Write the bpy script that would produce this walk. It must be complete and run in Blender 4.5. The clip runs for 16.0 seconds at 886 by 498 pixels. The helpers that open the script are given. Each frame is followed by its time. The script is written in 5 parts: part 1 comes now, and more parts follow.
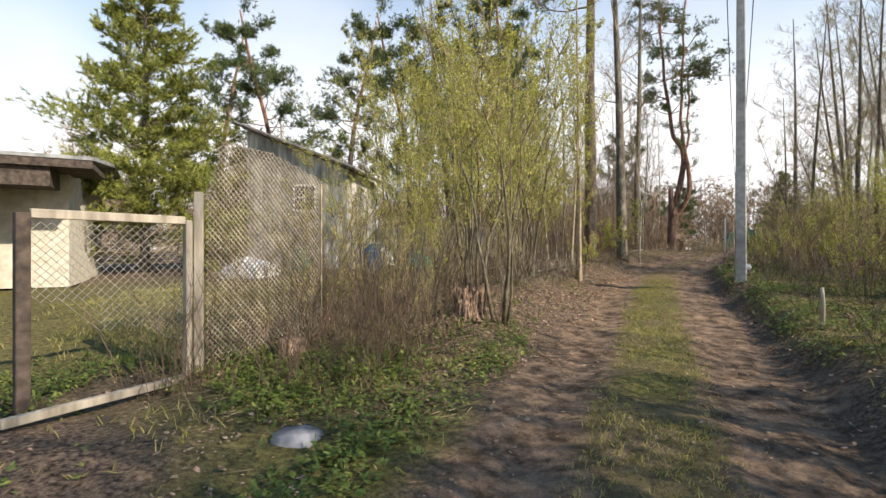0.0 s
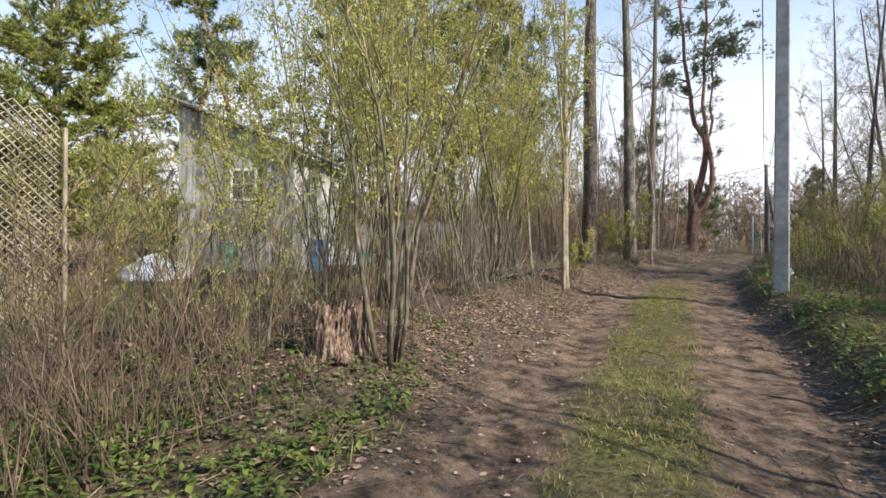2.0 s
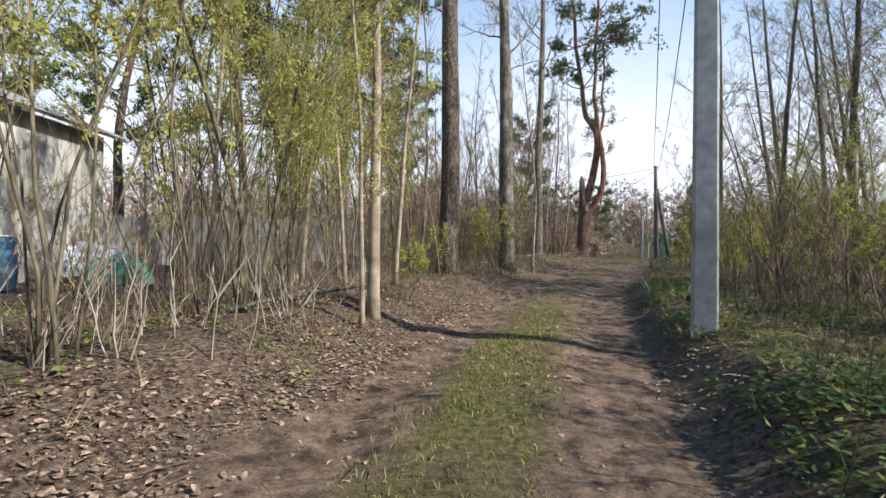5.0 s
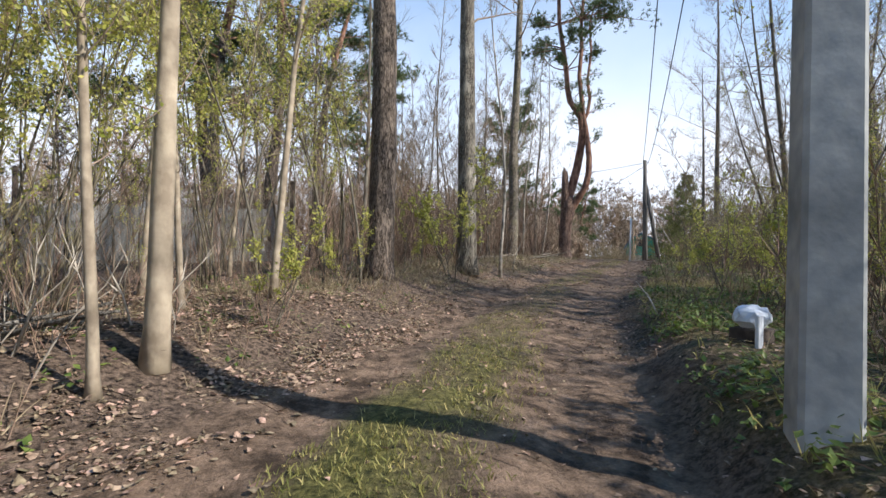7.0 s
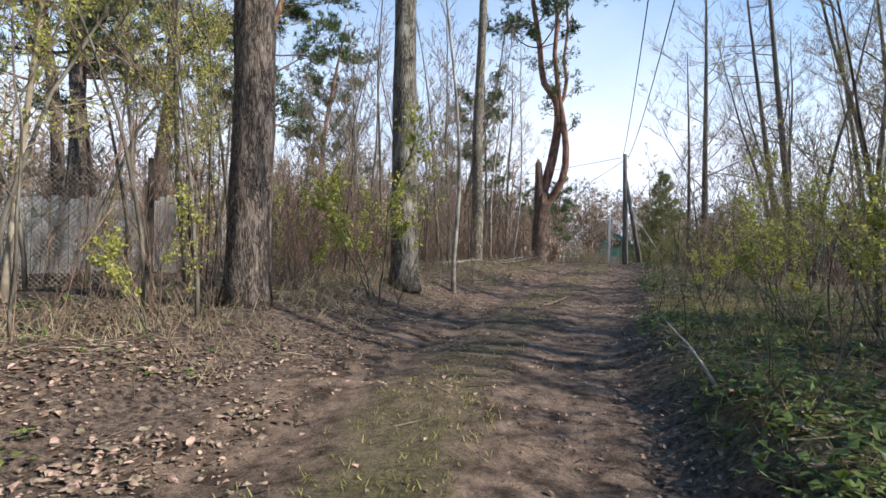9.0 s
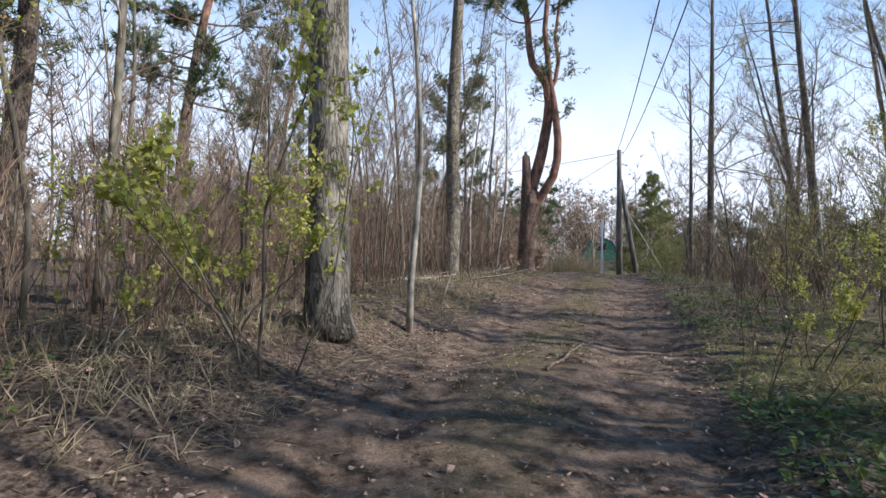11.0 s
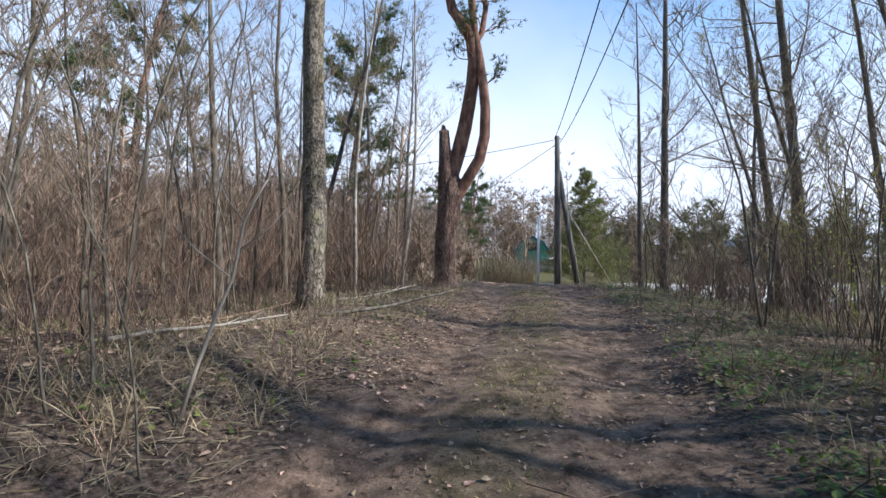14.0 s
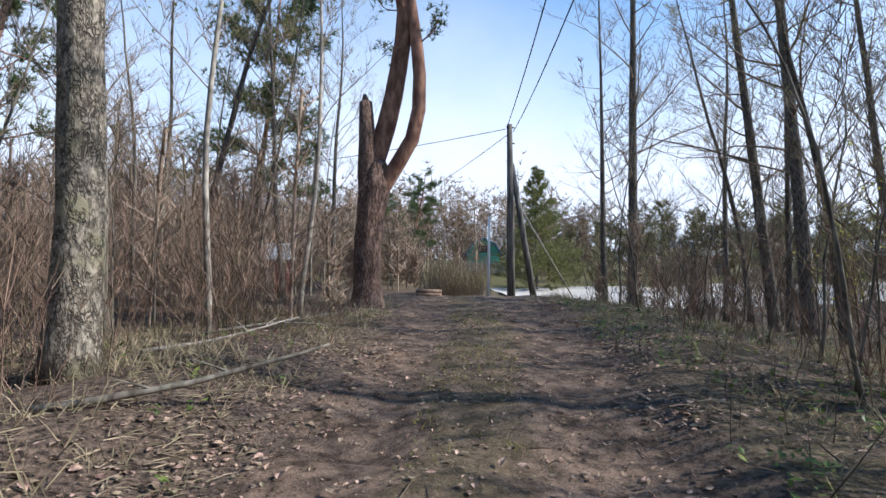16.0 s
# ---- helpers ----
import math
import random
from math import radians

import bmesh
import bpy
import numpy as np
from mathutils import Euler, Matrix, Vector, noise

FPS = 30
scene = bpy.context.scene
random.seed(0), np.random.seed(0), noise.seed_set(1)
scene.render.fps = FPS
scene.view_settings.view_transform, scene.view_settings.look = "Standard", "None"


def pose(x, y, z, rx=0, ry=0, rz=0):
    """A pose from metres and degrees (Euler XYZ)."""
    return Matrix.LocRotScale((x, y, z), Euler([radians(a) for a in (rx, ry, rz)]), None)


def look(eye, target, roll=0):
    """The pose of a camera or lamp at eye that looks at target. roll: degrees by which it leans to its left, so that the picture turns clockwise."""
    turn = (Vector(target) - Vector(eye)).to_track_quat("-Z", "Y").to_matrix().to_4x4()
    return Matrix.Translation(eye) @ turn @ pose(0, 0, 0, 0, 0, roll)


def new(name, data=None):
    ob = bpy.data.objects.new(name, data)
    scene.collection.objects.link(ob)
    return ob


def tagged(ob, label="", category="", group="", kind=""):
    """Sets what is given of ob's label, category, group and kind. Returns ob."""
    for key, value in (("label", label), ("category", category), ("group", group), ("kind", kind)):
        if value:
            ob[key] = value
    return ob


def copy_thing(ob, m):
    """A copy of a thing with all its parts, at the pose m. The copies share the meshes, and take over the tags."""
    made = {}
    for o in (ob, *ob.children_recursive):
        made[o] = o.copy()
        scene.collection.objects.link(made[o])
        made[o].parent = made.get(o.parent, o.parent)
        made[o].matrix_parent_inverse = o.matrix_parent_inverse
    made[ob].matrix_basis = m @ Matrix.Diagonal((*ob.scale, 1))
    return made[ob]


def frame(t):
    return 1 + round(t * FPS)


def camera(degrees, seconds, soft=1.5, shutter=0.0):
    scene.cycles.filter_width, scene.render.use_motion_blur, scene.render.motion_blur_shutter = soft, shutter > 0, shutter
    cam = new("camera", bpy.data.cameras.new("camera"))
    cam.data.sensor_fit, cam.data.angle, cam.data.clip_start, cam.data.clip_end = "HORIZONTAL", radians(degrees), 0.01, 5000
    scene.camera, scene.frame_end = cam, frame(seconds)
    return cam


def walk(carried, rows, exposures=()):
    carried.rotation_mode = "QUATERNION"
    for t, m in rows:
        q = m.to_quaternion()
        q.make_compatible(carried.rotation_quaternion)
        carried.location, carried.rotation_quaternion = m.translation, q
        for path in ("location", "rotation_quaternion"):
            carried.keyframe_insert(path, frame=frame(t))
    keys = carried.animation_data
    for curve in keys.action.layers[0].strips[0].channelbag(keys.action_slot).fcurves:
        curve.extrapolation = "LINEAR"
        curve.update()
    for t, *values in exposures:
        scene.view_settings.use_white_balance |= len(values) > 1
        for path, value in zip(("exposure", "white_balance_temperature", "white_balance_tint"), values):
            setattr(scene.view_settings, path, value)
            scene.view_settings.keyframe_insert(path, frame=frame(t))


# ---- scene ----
cam = camera(83.1, 16.0)
METRES, EYE, TILT, LEAN, TURN = 25.0, 1.35, 0.0, 0.0, 0.0
ROWS = [
    (0.0, 0.0, 0.0, 0.0, 0.0, 0.0, -0.0),
    (0.5, 0.0165, 0.03, -0.0031, 3.74, 0.04, -0.13),
    (1.0, 0.034, 0.0613, -0.0041, 3.73, -0.06, -0.22),
    (1.5, 0.0465, 0.0918, -0.004, 3.51, -0.01, -0.36),
    (2.0, 0.0614, 0.1198, -0.0028, 2.14, 0.03, -0.39),
    (2.5, 0.0759, 0.1481, -0.0038, 1.3, 0.07, -0.54),
    (3.0, 0.0918, 0.1763, -0.0041, 0.39, 0.05, -0.52),
    (3.5, 0.1051, 0.2078, -0.0038, 0.37, 0.14, -0.63),
    (4.0, 0.1209, 0.2361, -0.0015, -1.68, 0.14, -0.68),
    (4.5, 0.1334, 0.2616, -0.0005, -5.46, 0.33, -0.63),
    (5.0, 0.1479, 0.2881, -0.0004, -8.2, 0.39, -0.61),
    (7.5, 0.2152, 0.4307, -0.0012, -10.09, 0.45, -1.21),
    (8.0, 0.2273, 0.4601, 0.0011, -10.53, 0.46, -1.22),
    (8.5, 0.2394, 0.488, 0.0031, -11.19, 0.56, -1.12),
    (9.0, 0.2529, 0.5168, 0.0036, -12.71, 0.6, -1.09),
    (11.5, 0.3046, 0.6544, 0.0159, -15.8, 0.87, -1.05),
    (12.0, 0.3185, 0.6806, 0.0179, -17.39, 0.9, -0.96),
    (12.5, 0.3309, 0.7075, 0.0187, -18.45, 0.92, -0.98),
    (13.0, 0.3459, 0.7337, 0.0199, -20.41, 0.9, -0.81),
    (13.5, 0.3612, 0.7605, 0.0209, -21.16, 0.95, -0.76),
    (14.0, 0.3803, 0.7874, 0.0225, -22.32, 0.91, -0.69),
    (14.5, 0.3975, 0.8142, 0.0239, -23.34, 0.98, -0.63),
    (15.0, 0.4152, 0.8394, 0.0262, -25.62, 1.02, -0.59),
    (15.5, 0.4316, 0.8641, 0.0276, -26.54, 1.12, -0.46),
    (16.0, 0.4477, 0.8885, 0.0297, -27.78, 1.1, -0.43),
]
walk(cam, [(t, pose(0, 0, EYE, TILT, LEAN, TURN) @ pose(METRES * x, METRES * y, METRES * z, 90 + pitch, roll, yaw)) for t, x, y, z, yaw, pitch, roll in ROWS], [(0.0, 0.57, 6900, 12), (2.5, 0.54, 6120, 12), (5.0, 0.51, 6070, 12), (8.5, 0.52, 5850, 12), (12.5, 0.52, 5650, 12), (16.0, 0.43, 5550, 12)])

# ---- light ----
SUN_AZ = Vector((0.84, -0.54, 0)).normalized()
SUN_EL = radians(35)
sun = new("sun", bpy.data.lights.new("sun", "SUN"))
sun.data.energy, sun.data.angle, sun.data.color = 5.0, radians(0.6), (1.0, 0.91, 0.76)
sun.matrix_world = look(SUN_AZ * 40 * math.cos(SUN_EL) + Vector((0, 0, 40 * math.sin(SUN_EL))), (0, 0, 0))

world = bpy.data.worlds.new("sky")
scene.world = world
world.use_nodes = True
wn, wl = world.node_tree.nodes, world.node_tree.links
sky = wn.new("ShaderNodeTexSky")
sky.sky_type, sky.sun_disc = "NISHITA", False
sky.sun_elevation, sky.sun_rotation = SUN_EL, math.atan2(SUN_AZ.x, SUN_AZ.y)
sky.air_density, sky.dust_density, sky.ozone_density = 1.0, 0.5, 2.0
# thin white haze, thickest low down
wt = wn.new("ShaderNodeTexCoord")
wsep = wn.new("ShaderNodeSeparateXYZ")
wl.new(wt.outputs["Generated"], wsep.inputs[0])
wmap = wn.new("ShaderNodeMapRange")
wmap.inputs["From Min"].default_value, wmap.inputs["From Max"].default_value = 0.02, 0.66
wmap.inputs["To Min"].default_value, wmap.inputs["To Max"].default_value = 1.35, 0.0
wl.new(wsep.outputs["Z"], wmap.inputs["Value"])
wnoise = wn.new("ShaderNodeTexNoise")
wnoise.inputs["Scale"].default_value, wnoise.inputs["Detail"].default_value = 2.2, 5.0
wl.new(wt.outputs["Generated"], wnoise.inputs["Vector"])
wmul = wn.new("ShaderNodeMath")
wmul.operation = "MULTIPLY_ADD"
wl.new(wnoise.outputs["Fac"], wmul.inputs[0])
wmul.inputs[1].default_value = 0.9
wadd = wn.new("ShaderNodeMath")
wadd.operation, wadd.use_clamp = "SUBTRACT", True
wl.new(wmap.outputs["Result"], wmul.inputs[2])
wl.new(wmul.outputs[0], wadd.inputs[0])
wadd.inputs[1].default_value = 0.5
wmix = wn.new("ShaderNodeMix")
wmix.data_type = "RGBA"
wl.new(wadd.outputs[0], wmix.inputs["Factor"])
wsat = wn.new("ShaderNodeHueSaturation")
wsat.inputs["Hue"].default_value = 0.49
wsat.inputs["Saturation"].default_value = 1.42
wsat.inputs["Value"].default_value = 1.85
wl.new(sky.outputs[0], wsat.inputs["Color"])
wl.new(wsat.outputs[0], wmix.inputs[6])
wmix.inputs[7].default_value = (10.0, 10.3, 10.8, 1)
bg = wn["Background"]
bg.inputs["Strength"].default_value = 0.080
wl.new(wmix.outputs[2], bg.inputs["Color"])


# ---- materials ----
def mat(name, col, col2=None, rough=0.85, scale=8.0, bump=0.0, metal=0.0, stretch=(1, 1, 1), island=0.0, obj=0.0, through_light=0.0, detail=6.0, spec=0.3, fine=0.0):
    m = bpy.data.materials.new(name)
    m.use_nodes = True
    n, l = m.node_tree.nodes, m.node_tree.links
    b = n["Principled BSDF"]
    b.inputs["Roughness"].default_value, b.inputs["Metallic"].default_value = rough, metal
    b.inputs["Specular IOR Level"].default_value = spec
    tc = n.new("ShaderNodeTexCoord")
    mp = n.new("ShaderNodeMapping")
    mp.inputs["Scale"].default_value = stretch
    l.new(tc.outputs["Object"], mp.inputs[0])
    tx = n.new("ShaderNodeTexNoise")
    tx.inputs["Scale"].default_value, tx.inputs["Detail"].default_value = scale, detail
    l.new(mp.outputs[0], tx.inputs["Vector"])
    ramp = n.new("ShaderNodeValToRGB")
    ramp.color_ramp.elements[0].position, ramp.color_ramp.elements[1].position = 0.36, 0.64
    ramp.color_ramp.elements[0].color = (*col, 1)
    ramp.color_ramp.elements[1].color = (*(col2 or col), 1)
    l.new(tx.outputs["Fac"], ramp.inputs[0])
    out = ramp.outputs[0]
    if fine:
        big = n.new("ShaderNodeTexNoise")
        big.inputs["Scale"].default_value = fine
        l.new(tc.outputs["Object"], big.inputs["Vector"])
        bm_ = n.new("ShaderNodeMapRange")
        bm_.inputs["From Min"].default_value, bm_.inputs["From Max"].default_value = 0.3, 0.7
        bm_.inputs["To Min"].default_value, bm_.inputs["To Max"].default_value = 0.65, 1.3
        l.new(big.outputs["Fac"], bm_.inputs["Value"])
        hb = n.new("ShaderNodeHueSaturation")
        l.new(out, hb.inputs["Color"])
        l.new(bm_.outputs[0], hb.inputs["Value"])
        out = hb.outputs[0]
    if island or obj:
        hs = n.new("ShaderNodeHueSaturation")
        l.new(out, hs.inputs["Color"])
        src = n.new("ShaderNodeNewGeometry").outputs["Random Per Island"] if island else n.new("ShaderNodeObjectInfo").outputs["Random"]
        amt = island or obj
        mr = n.new("ShaderNodeMapRange")
        mr.inputs["To Min"].default_value, mr.inputs["To Max"].default_value = 1 - amt, 1 + amt
        l.new(src, mr.inputs["Value"])
        l.new(mr.outputs[0], hs.inputs["Value"])
        mr2 = n.new("ShaderNodeMapRange")
        mr2.inputs["To Min"].default_value, mr2.inputs["To Max"].default_value = 0.5 + amt * 0.07, 0.5 - amt * 0.07
        l.new(src, mr2.inputs["Value"])
        l.new(mr2.outputs[0], hs.inputs["Hue"])
        out = hs.outputs[0]
    l.new(out, b.inputs["Base Color"])
    if bump:
        bp = n.new("ShaderNodeBump")
        bp.inputs["Strength"].default_value, bp.inputs["Distance"].default_value = bump, 0.02
        l.new(tx.outputs["Fac"], bp.inputs["Height"])
        l.new(bp.outputs[0], b.inputs["Normal"])
    if through_light:
        tr = n.new("ShaderNodeBsdfTranslucent")
        l.new(out, tr.inputs["Color"])
        mx = n.new("ShaderNodeMixShader")
        mx.inputs[0].default_value = through_light
        l.new(b.outputs[0], mx.inputs[1])
        l.new(tr.outputs[0], mx.inputs[2])
        l.new(mx.outputs[0], n["Material Output"].inputs["Surface"])
    return m


def bark(name, crack, low_tone, high_tone, scale=16.0, tall=0.28, patch_tone=None, patch_scale=3.0):
    """Plated bark: dark cracks round uneven plates, with larger patches of tone."""
    m = bpy.data.materials.new(name)
    m.use_nodes = True
    n, l = m.node_tree.nodes, m.node_tree.links
    b = n["Principled BSDF"]
    b.inputs["Roughness"].default_value, b.inputs["Specular IOR Level"].default_value = 0.9, 0.2
    tc = n.new("ShaderNodeTexCoord")
    mp = n.new("ShaderNodeMapping")
    mp.inputs["Scale"].default_value = (1, 1, tall)
    l.new(tc.outputs["Object"], mp.inputs[0])
    wob = n.new("ShaderNodeTexNoise")
    wob.inputs["Scale"].default_value, wob.inputs["Detail"].default_value = 9.0, 5
    l.new(mp.outputs[0], wob.inputs["Vector"])
    addv = n.new("ShaderNodeVectorMath")
    addv.operation = "MULTIPLY_ADD"
    addv.inputs[1].default_value = (0.30, 0.30, 0.30)
    l.new(wob.outputs["Color"], addv.inputs[0])
    l.new(mp.outputs[0], addv.inputs[2])
    vo = n.new("ShaderNodeTexVoronoi")
    vo.feature = "DISTANCE_TO_EDGE"
    vo.inputs["Scale"].default_value = scale
    l.new(addv.outputs[0], vo.inputs["Vector"])
    fine = n.new("ShaderNodeTexNoise")
    fine.inputs["Scale"].default_value, fine.inputs["Detail"].default_value = 38.0, 8
    l.new(mp.outputs[0], fine.inputs["Vector"])
    tone = n.new("ShaderNodeValToRGB")
    tone.color_ramp.elements[0].position, tone.color_ramp.elements[1].position = 0.35, 0.66
    tone.color_ramp.elements[0].color, tone.color_ramp.elements[1].color = (*low_tone, 1), (*high_tone, 1)
    l.new(fine.outputs["Fac"], tone.inputs[0])
    out = tone.outputs[0]
    if patch_tone:
        big = n.new("ShaderNodeTexNoise")
        big.inputs["Scale"].default_value, big.inputs["Detail"].default_value = patch_scale, 6
        l.new(tc.outputs["Object"], big.inputs["Vector"])
        pr = n.new("ShaderNodeMapRange")
        pr.inputs["From Min"].default_value, pr.inputs["From Max"].default_value = 0.52, 0.60
        l.new(big.outputs["Fac"], pr.inputs["Value"])
        mx = n.new("ShaderNodeMix")
        mx.data_type = "RGBA"
        l.new(pr.outputs[0], mx.inputs["Factor"])
        l.new(out, mx.inputs[6])
        mx.inputs[7].default_value = (*patch_tone, 1)
        out = mx.outputs[2]
    cr = n.new("ShaderNodeMapRange")
    cr.inputs["From Min"].default_value, cr.inputs["From Max"].default_value = -0.06, 0.22
    l.new(vo.outputs["Distance"], cr.inputs["Value"])
    gap = n.new("ShaderNodeTexNoise")
    gap.inputs["Scale"].default_value, gap.inputs["Detail"].default_value = scale * 0.55, 4
    l.new(mp.outputs[0], gap.inputs["Vector"])
    gr = n.new("ShaderNodeMapRange")
    gr.inputs["From Min"].default_value, gr.inputs["From Max"].default_value = 0.40, 0.62
    l.new(gap.outputs["Fac"], gr.inputs["Value"])
    mxm = n.new("ShaderNodeMath")
    mxm.operation = "MAXIMUM"
    l.new(cr.outputs[0], mxm.inputs[0])
    l.new(gr.outputs[0], mxm.inputs[1])
    mc = n.new("ShaderNodeMix")
    mc.data_type = "RGBA"
    l.new(mxm.outputs[0], mc.inputs["Factor"])
    mc.inputs[6].default_value = (*crack, 1)
    l.new(out, mc.inputs[7])
    l.new(mc.outputs[2], b.inputs["Base Color"])
    ad = n.new("ShaderNodeMath")
    ad.operation = "MULTIPLY_ADD"
    ad.inputs[1].default_value = 0.35
    l.new(fine.outputs["Fac"], ad.inputs[0])
    l.new(mxm.outputs[0], ad.inputs[2])
    bp = n.new("ShaderNodeBump")
    bp.inputs["Strength"].default_value, bp.inputs["Distance"].default_value = 1.0, 0.025
    l.new(ad.outputs[0], bp.inputs["Height"])
    l.new(bp.outputs[0], b.inputs["Normal"])
    return m


M_BARK = mat("bark_grey", (0.075, 0.062, 0.045), (0.23, 0.205, 0.16), scale=14, bump=0.7, stretch=(1, 1, 0.25), fine=1.5)
M_BARKD = bark("bark_dark", (0.04, 0.035, 0.03), (0.09, 0.08, 0.068), (0.25, 0.225, 0.19), 30, 0.25)
M_BIRCH = mat("bark_birch", (0.22, 0.175, 0.125), (0.42, 0.35, 0.255), scale=7, bump=0.6, stretch=(1, 1, 0.8), detail=10.0, fine=1.8)
M_BIRCHO = bark("bark_birch_old", (0.04, 0.034, 0.028), (0.11, 0.096, 0.078), (0.27, 0.24, 0.19), 18, 0.28, (0.31, 0.28, 0.225), 1.7)
M_ASPEN = bark("bark_aspen", (0.04, 0.034, 0.028), (0.14, 0.12, 0.092), (0.40, 0.345, 0.265), 24, 0.55, (0.24, 0.215, 0.14), 2.6)
M_PINEB = bark("bark_pine", (0.025, 0.02, 0.017), (0.10, 0.078, 0.062), (0.27, 0.215, 0.17), 26, 0.3)
M_PINEF = bark("bark_pine_old", (0.05, 0.032, 0.025), (0.13, 0.08, 0.058), (0.32, 0.215, 0.165), 20, 0.3)
M_PINER = mat("bark_pine_red", (0.13, 0.062, 0.042), (0.31, 0.175, 0.115), scale=10, bump=0.5, stretch=(1, 1, 0.4), fine=1.5)
M_TWIG = mat("twig", (0.14, 0.105, 0.073), (0.30, 0.235, 0.165), scale=6, island=0.25)
M_TWIGO = mat("twig_olive", (0.17, 0.15, 0.068), (0.36, 0.30, 0.15), scale=6, island=0.25)
M_STEM = mat("dry_stem", (0.068, 0.048, 0.034), (0.195, 0.142, 0.095), scale=5, island=0.35)
M_BRUSH = mat("brush_stem", (0.125, 0.083, 0.057), (0.32, 0.225, 0.152), scale=5, island=0.35)
M_LEAF = mat("leaf_fresh", (0.35, 0.37, 0.065), (0.52, 0.50, 0.13), rough=0.55, island=0.25, through_light=0.45)
M_LEAFO = mat("leaf_small", (0.20, 0.24, 0.06), (0.30, 0.31, 0.09), rough=0.6, island=0.25, through_light=0.4)
M_HERB = mat("herb_leaf", (0.075, 0.12, 0.025), (0.19, 0.235, 0.055), rough=0.5, island=0.3, through_light=0.3)
M_GRASS = mat("grass", (0.19, 0.195, 0.05), (0.43, 0.375, 0.14), rough=0.6, island=0.3, through_light=0.3)
M_DRY = mat("dry_grass", (0.21, 0.168, 0.10), (0.42, 0.345, 0.215), rough=0.8, island=0.25, through_light=0.2)
M_LITTER = mat("dead_leaf", (0.115, 0.077, 0.051), (0.48, 0.35, 0.24), rough=0.8, scale=26, island=0.38, through_light=0.1)
M_BARKW = mat("bark_willow", (0.045, 0.038, 0.026), (0.21, 0.18, 0.12), scale=16, bump=0.5, stretch=(1, 1, 0.3), fine=1.5)
M_NEEDLE = mat("pine_needle", (0.06, 0.095, 0.04), (0.13, 0.17, 0.06), rough=0.6, island=0.3, through_light=0.15)
M_FIRG = mat("fir_needle", (0.11, 0.13, 0.04), (0.26, 0.26, 0.08), rough=0.6, island=0.3, through_light=0.15)
M_SPRUCE = mat("spruce_needle", (0.12, 0.155, 0.035), (0.36, 0.375, 0.085), rough=0.6, island=0.35, through_light=0.2)
M_CONC = mat("concrete", (0.27, 0.28, 0.28), (0.37, 0.37, 0.36), scale=9, bump=0.2, fine=1.5)
M_POLEW = mat("pole_wood", (0.06, 0.055, 0.05), (0.19, 0.175, 0.155), scale=12, bump=0.5, stretch=(1, 1, 0.1))
M_PLANK = mat("grey_plank", (0.24, 0.23, 0.215), (0.50, 0.48, 0.44), scale=7, bump=0.4, stretch=(1, 1, 0.15), obj=0.2, fine=1.0)
M_WOODW = mat("weathered_wood", (0.22, 0.19, 0.15), (0.44, 0.39, 0.32), scale=9, bump=0.4, stretch=(1, 1, 0.2))
M_WOODD = mat("dark_wood", (0.04, 0.03, 0.025), (0.11, 0.085, 0.07), scale=9, bump=0.4)
M_STUMP = mat("torn_wood", (0.05, 0.034, 0.027), (0.33, 0.225, 0.155), scale=34, bump=1.0, stretch=(1, 1, 0.3), fine=8.0)
M_SLIM = mat("bark_slim", (0.20, 0.175, 0.14), (0.43, 0.385, 0.32), scale=9, bump=0.4, stretch=(1, 1, 0.9), detail=9.0, fine=2.0)
M_ROOF = mat("slate_sheet", (0.20, 0.20, 0.20), (0.40, 0.41, 0.42), scale=4, bump=0.2)
M_CREAM = mat("cream_plaster", (0.46, 0.42, 0.35), (0.62, 0.58, 0.49), scale=5, bump=0.2)
M_WIRE = mat("galvanised_wire", (0.30, 0.28, 0.25), (0.48, 0.46, 0.42), rough=0.5, metal=0.5, scale=20)
M_RUST = mat("rusty_mesh", (0.18, 0.145, 0.105), (0.43, 0.365, 0.28), rough=0.7, metal=0.2, scale=6)
M_CABLE = mat("cable", (0.02, 0.02, 0.02), (0.03, 0.03, 0.03))
M_SAND = mat("sand_road", (0.46, 0.415, 0.35), (0.60, 0.55, 0.475), scale=3, bump=0.3)
M_GREENP = mat("green_paint", (0.08, 0.30, 0.22), (0.11, 0.36, 0.27), scale=3)
M_BLUEP = mat("blue_roof", (0.05, 0.13, 0.22), (0.09, 0.20, 0.31), scale=3)
M_WHITE = mat("white_paint", (0.68, 0.68, 0.66), (0.8, 0.8, 0.78), scale=3)
M_MAROON = mat("maroon_board", (0.10, 0.03, 0.03), (0.17, 0.06, 0.05), scale=6, stretch=(1, 1, 0.2))
M_GLASS = mat("window_glass", (0.03, 0.035, 0.04), (0.06, 0.065, 0.07), rough=0.08, spec=0.8)
M_FOIL = mat("grey_plastic", (0.50, 0.53, 0.58), (0.72, 0.75, 0.80), rough=0.35, scale=5, bump=0.3)
M_STONE = mat("grey_stone", (0.13, 0.135, 0.15), (0.25, 0.255, 0.28), scale=7, bump=0.5, fine=2.0)
# twig brown lightened a little, distance haze put into the colour
M_FAR_HAZED = mat("far_twigs_hazed", (0.19, 0.14, 0.098), (0.40, 0.305, 0.215), scale=1.5, island=0.25)
M_FARG = mat("far_green", (0.13, 0.125, 0.06), (0.27, 0.235, 0.125), scale=1.5, island=0.3)


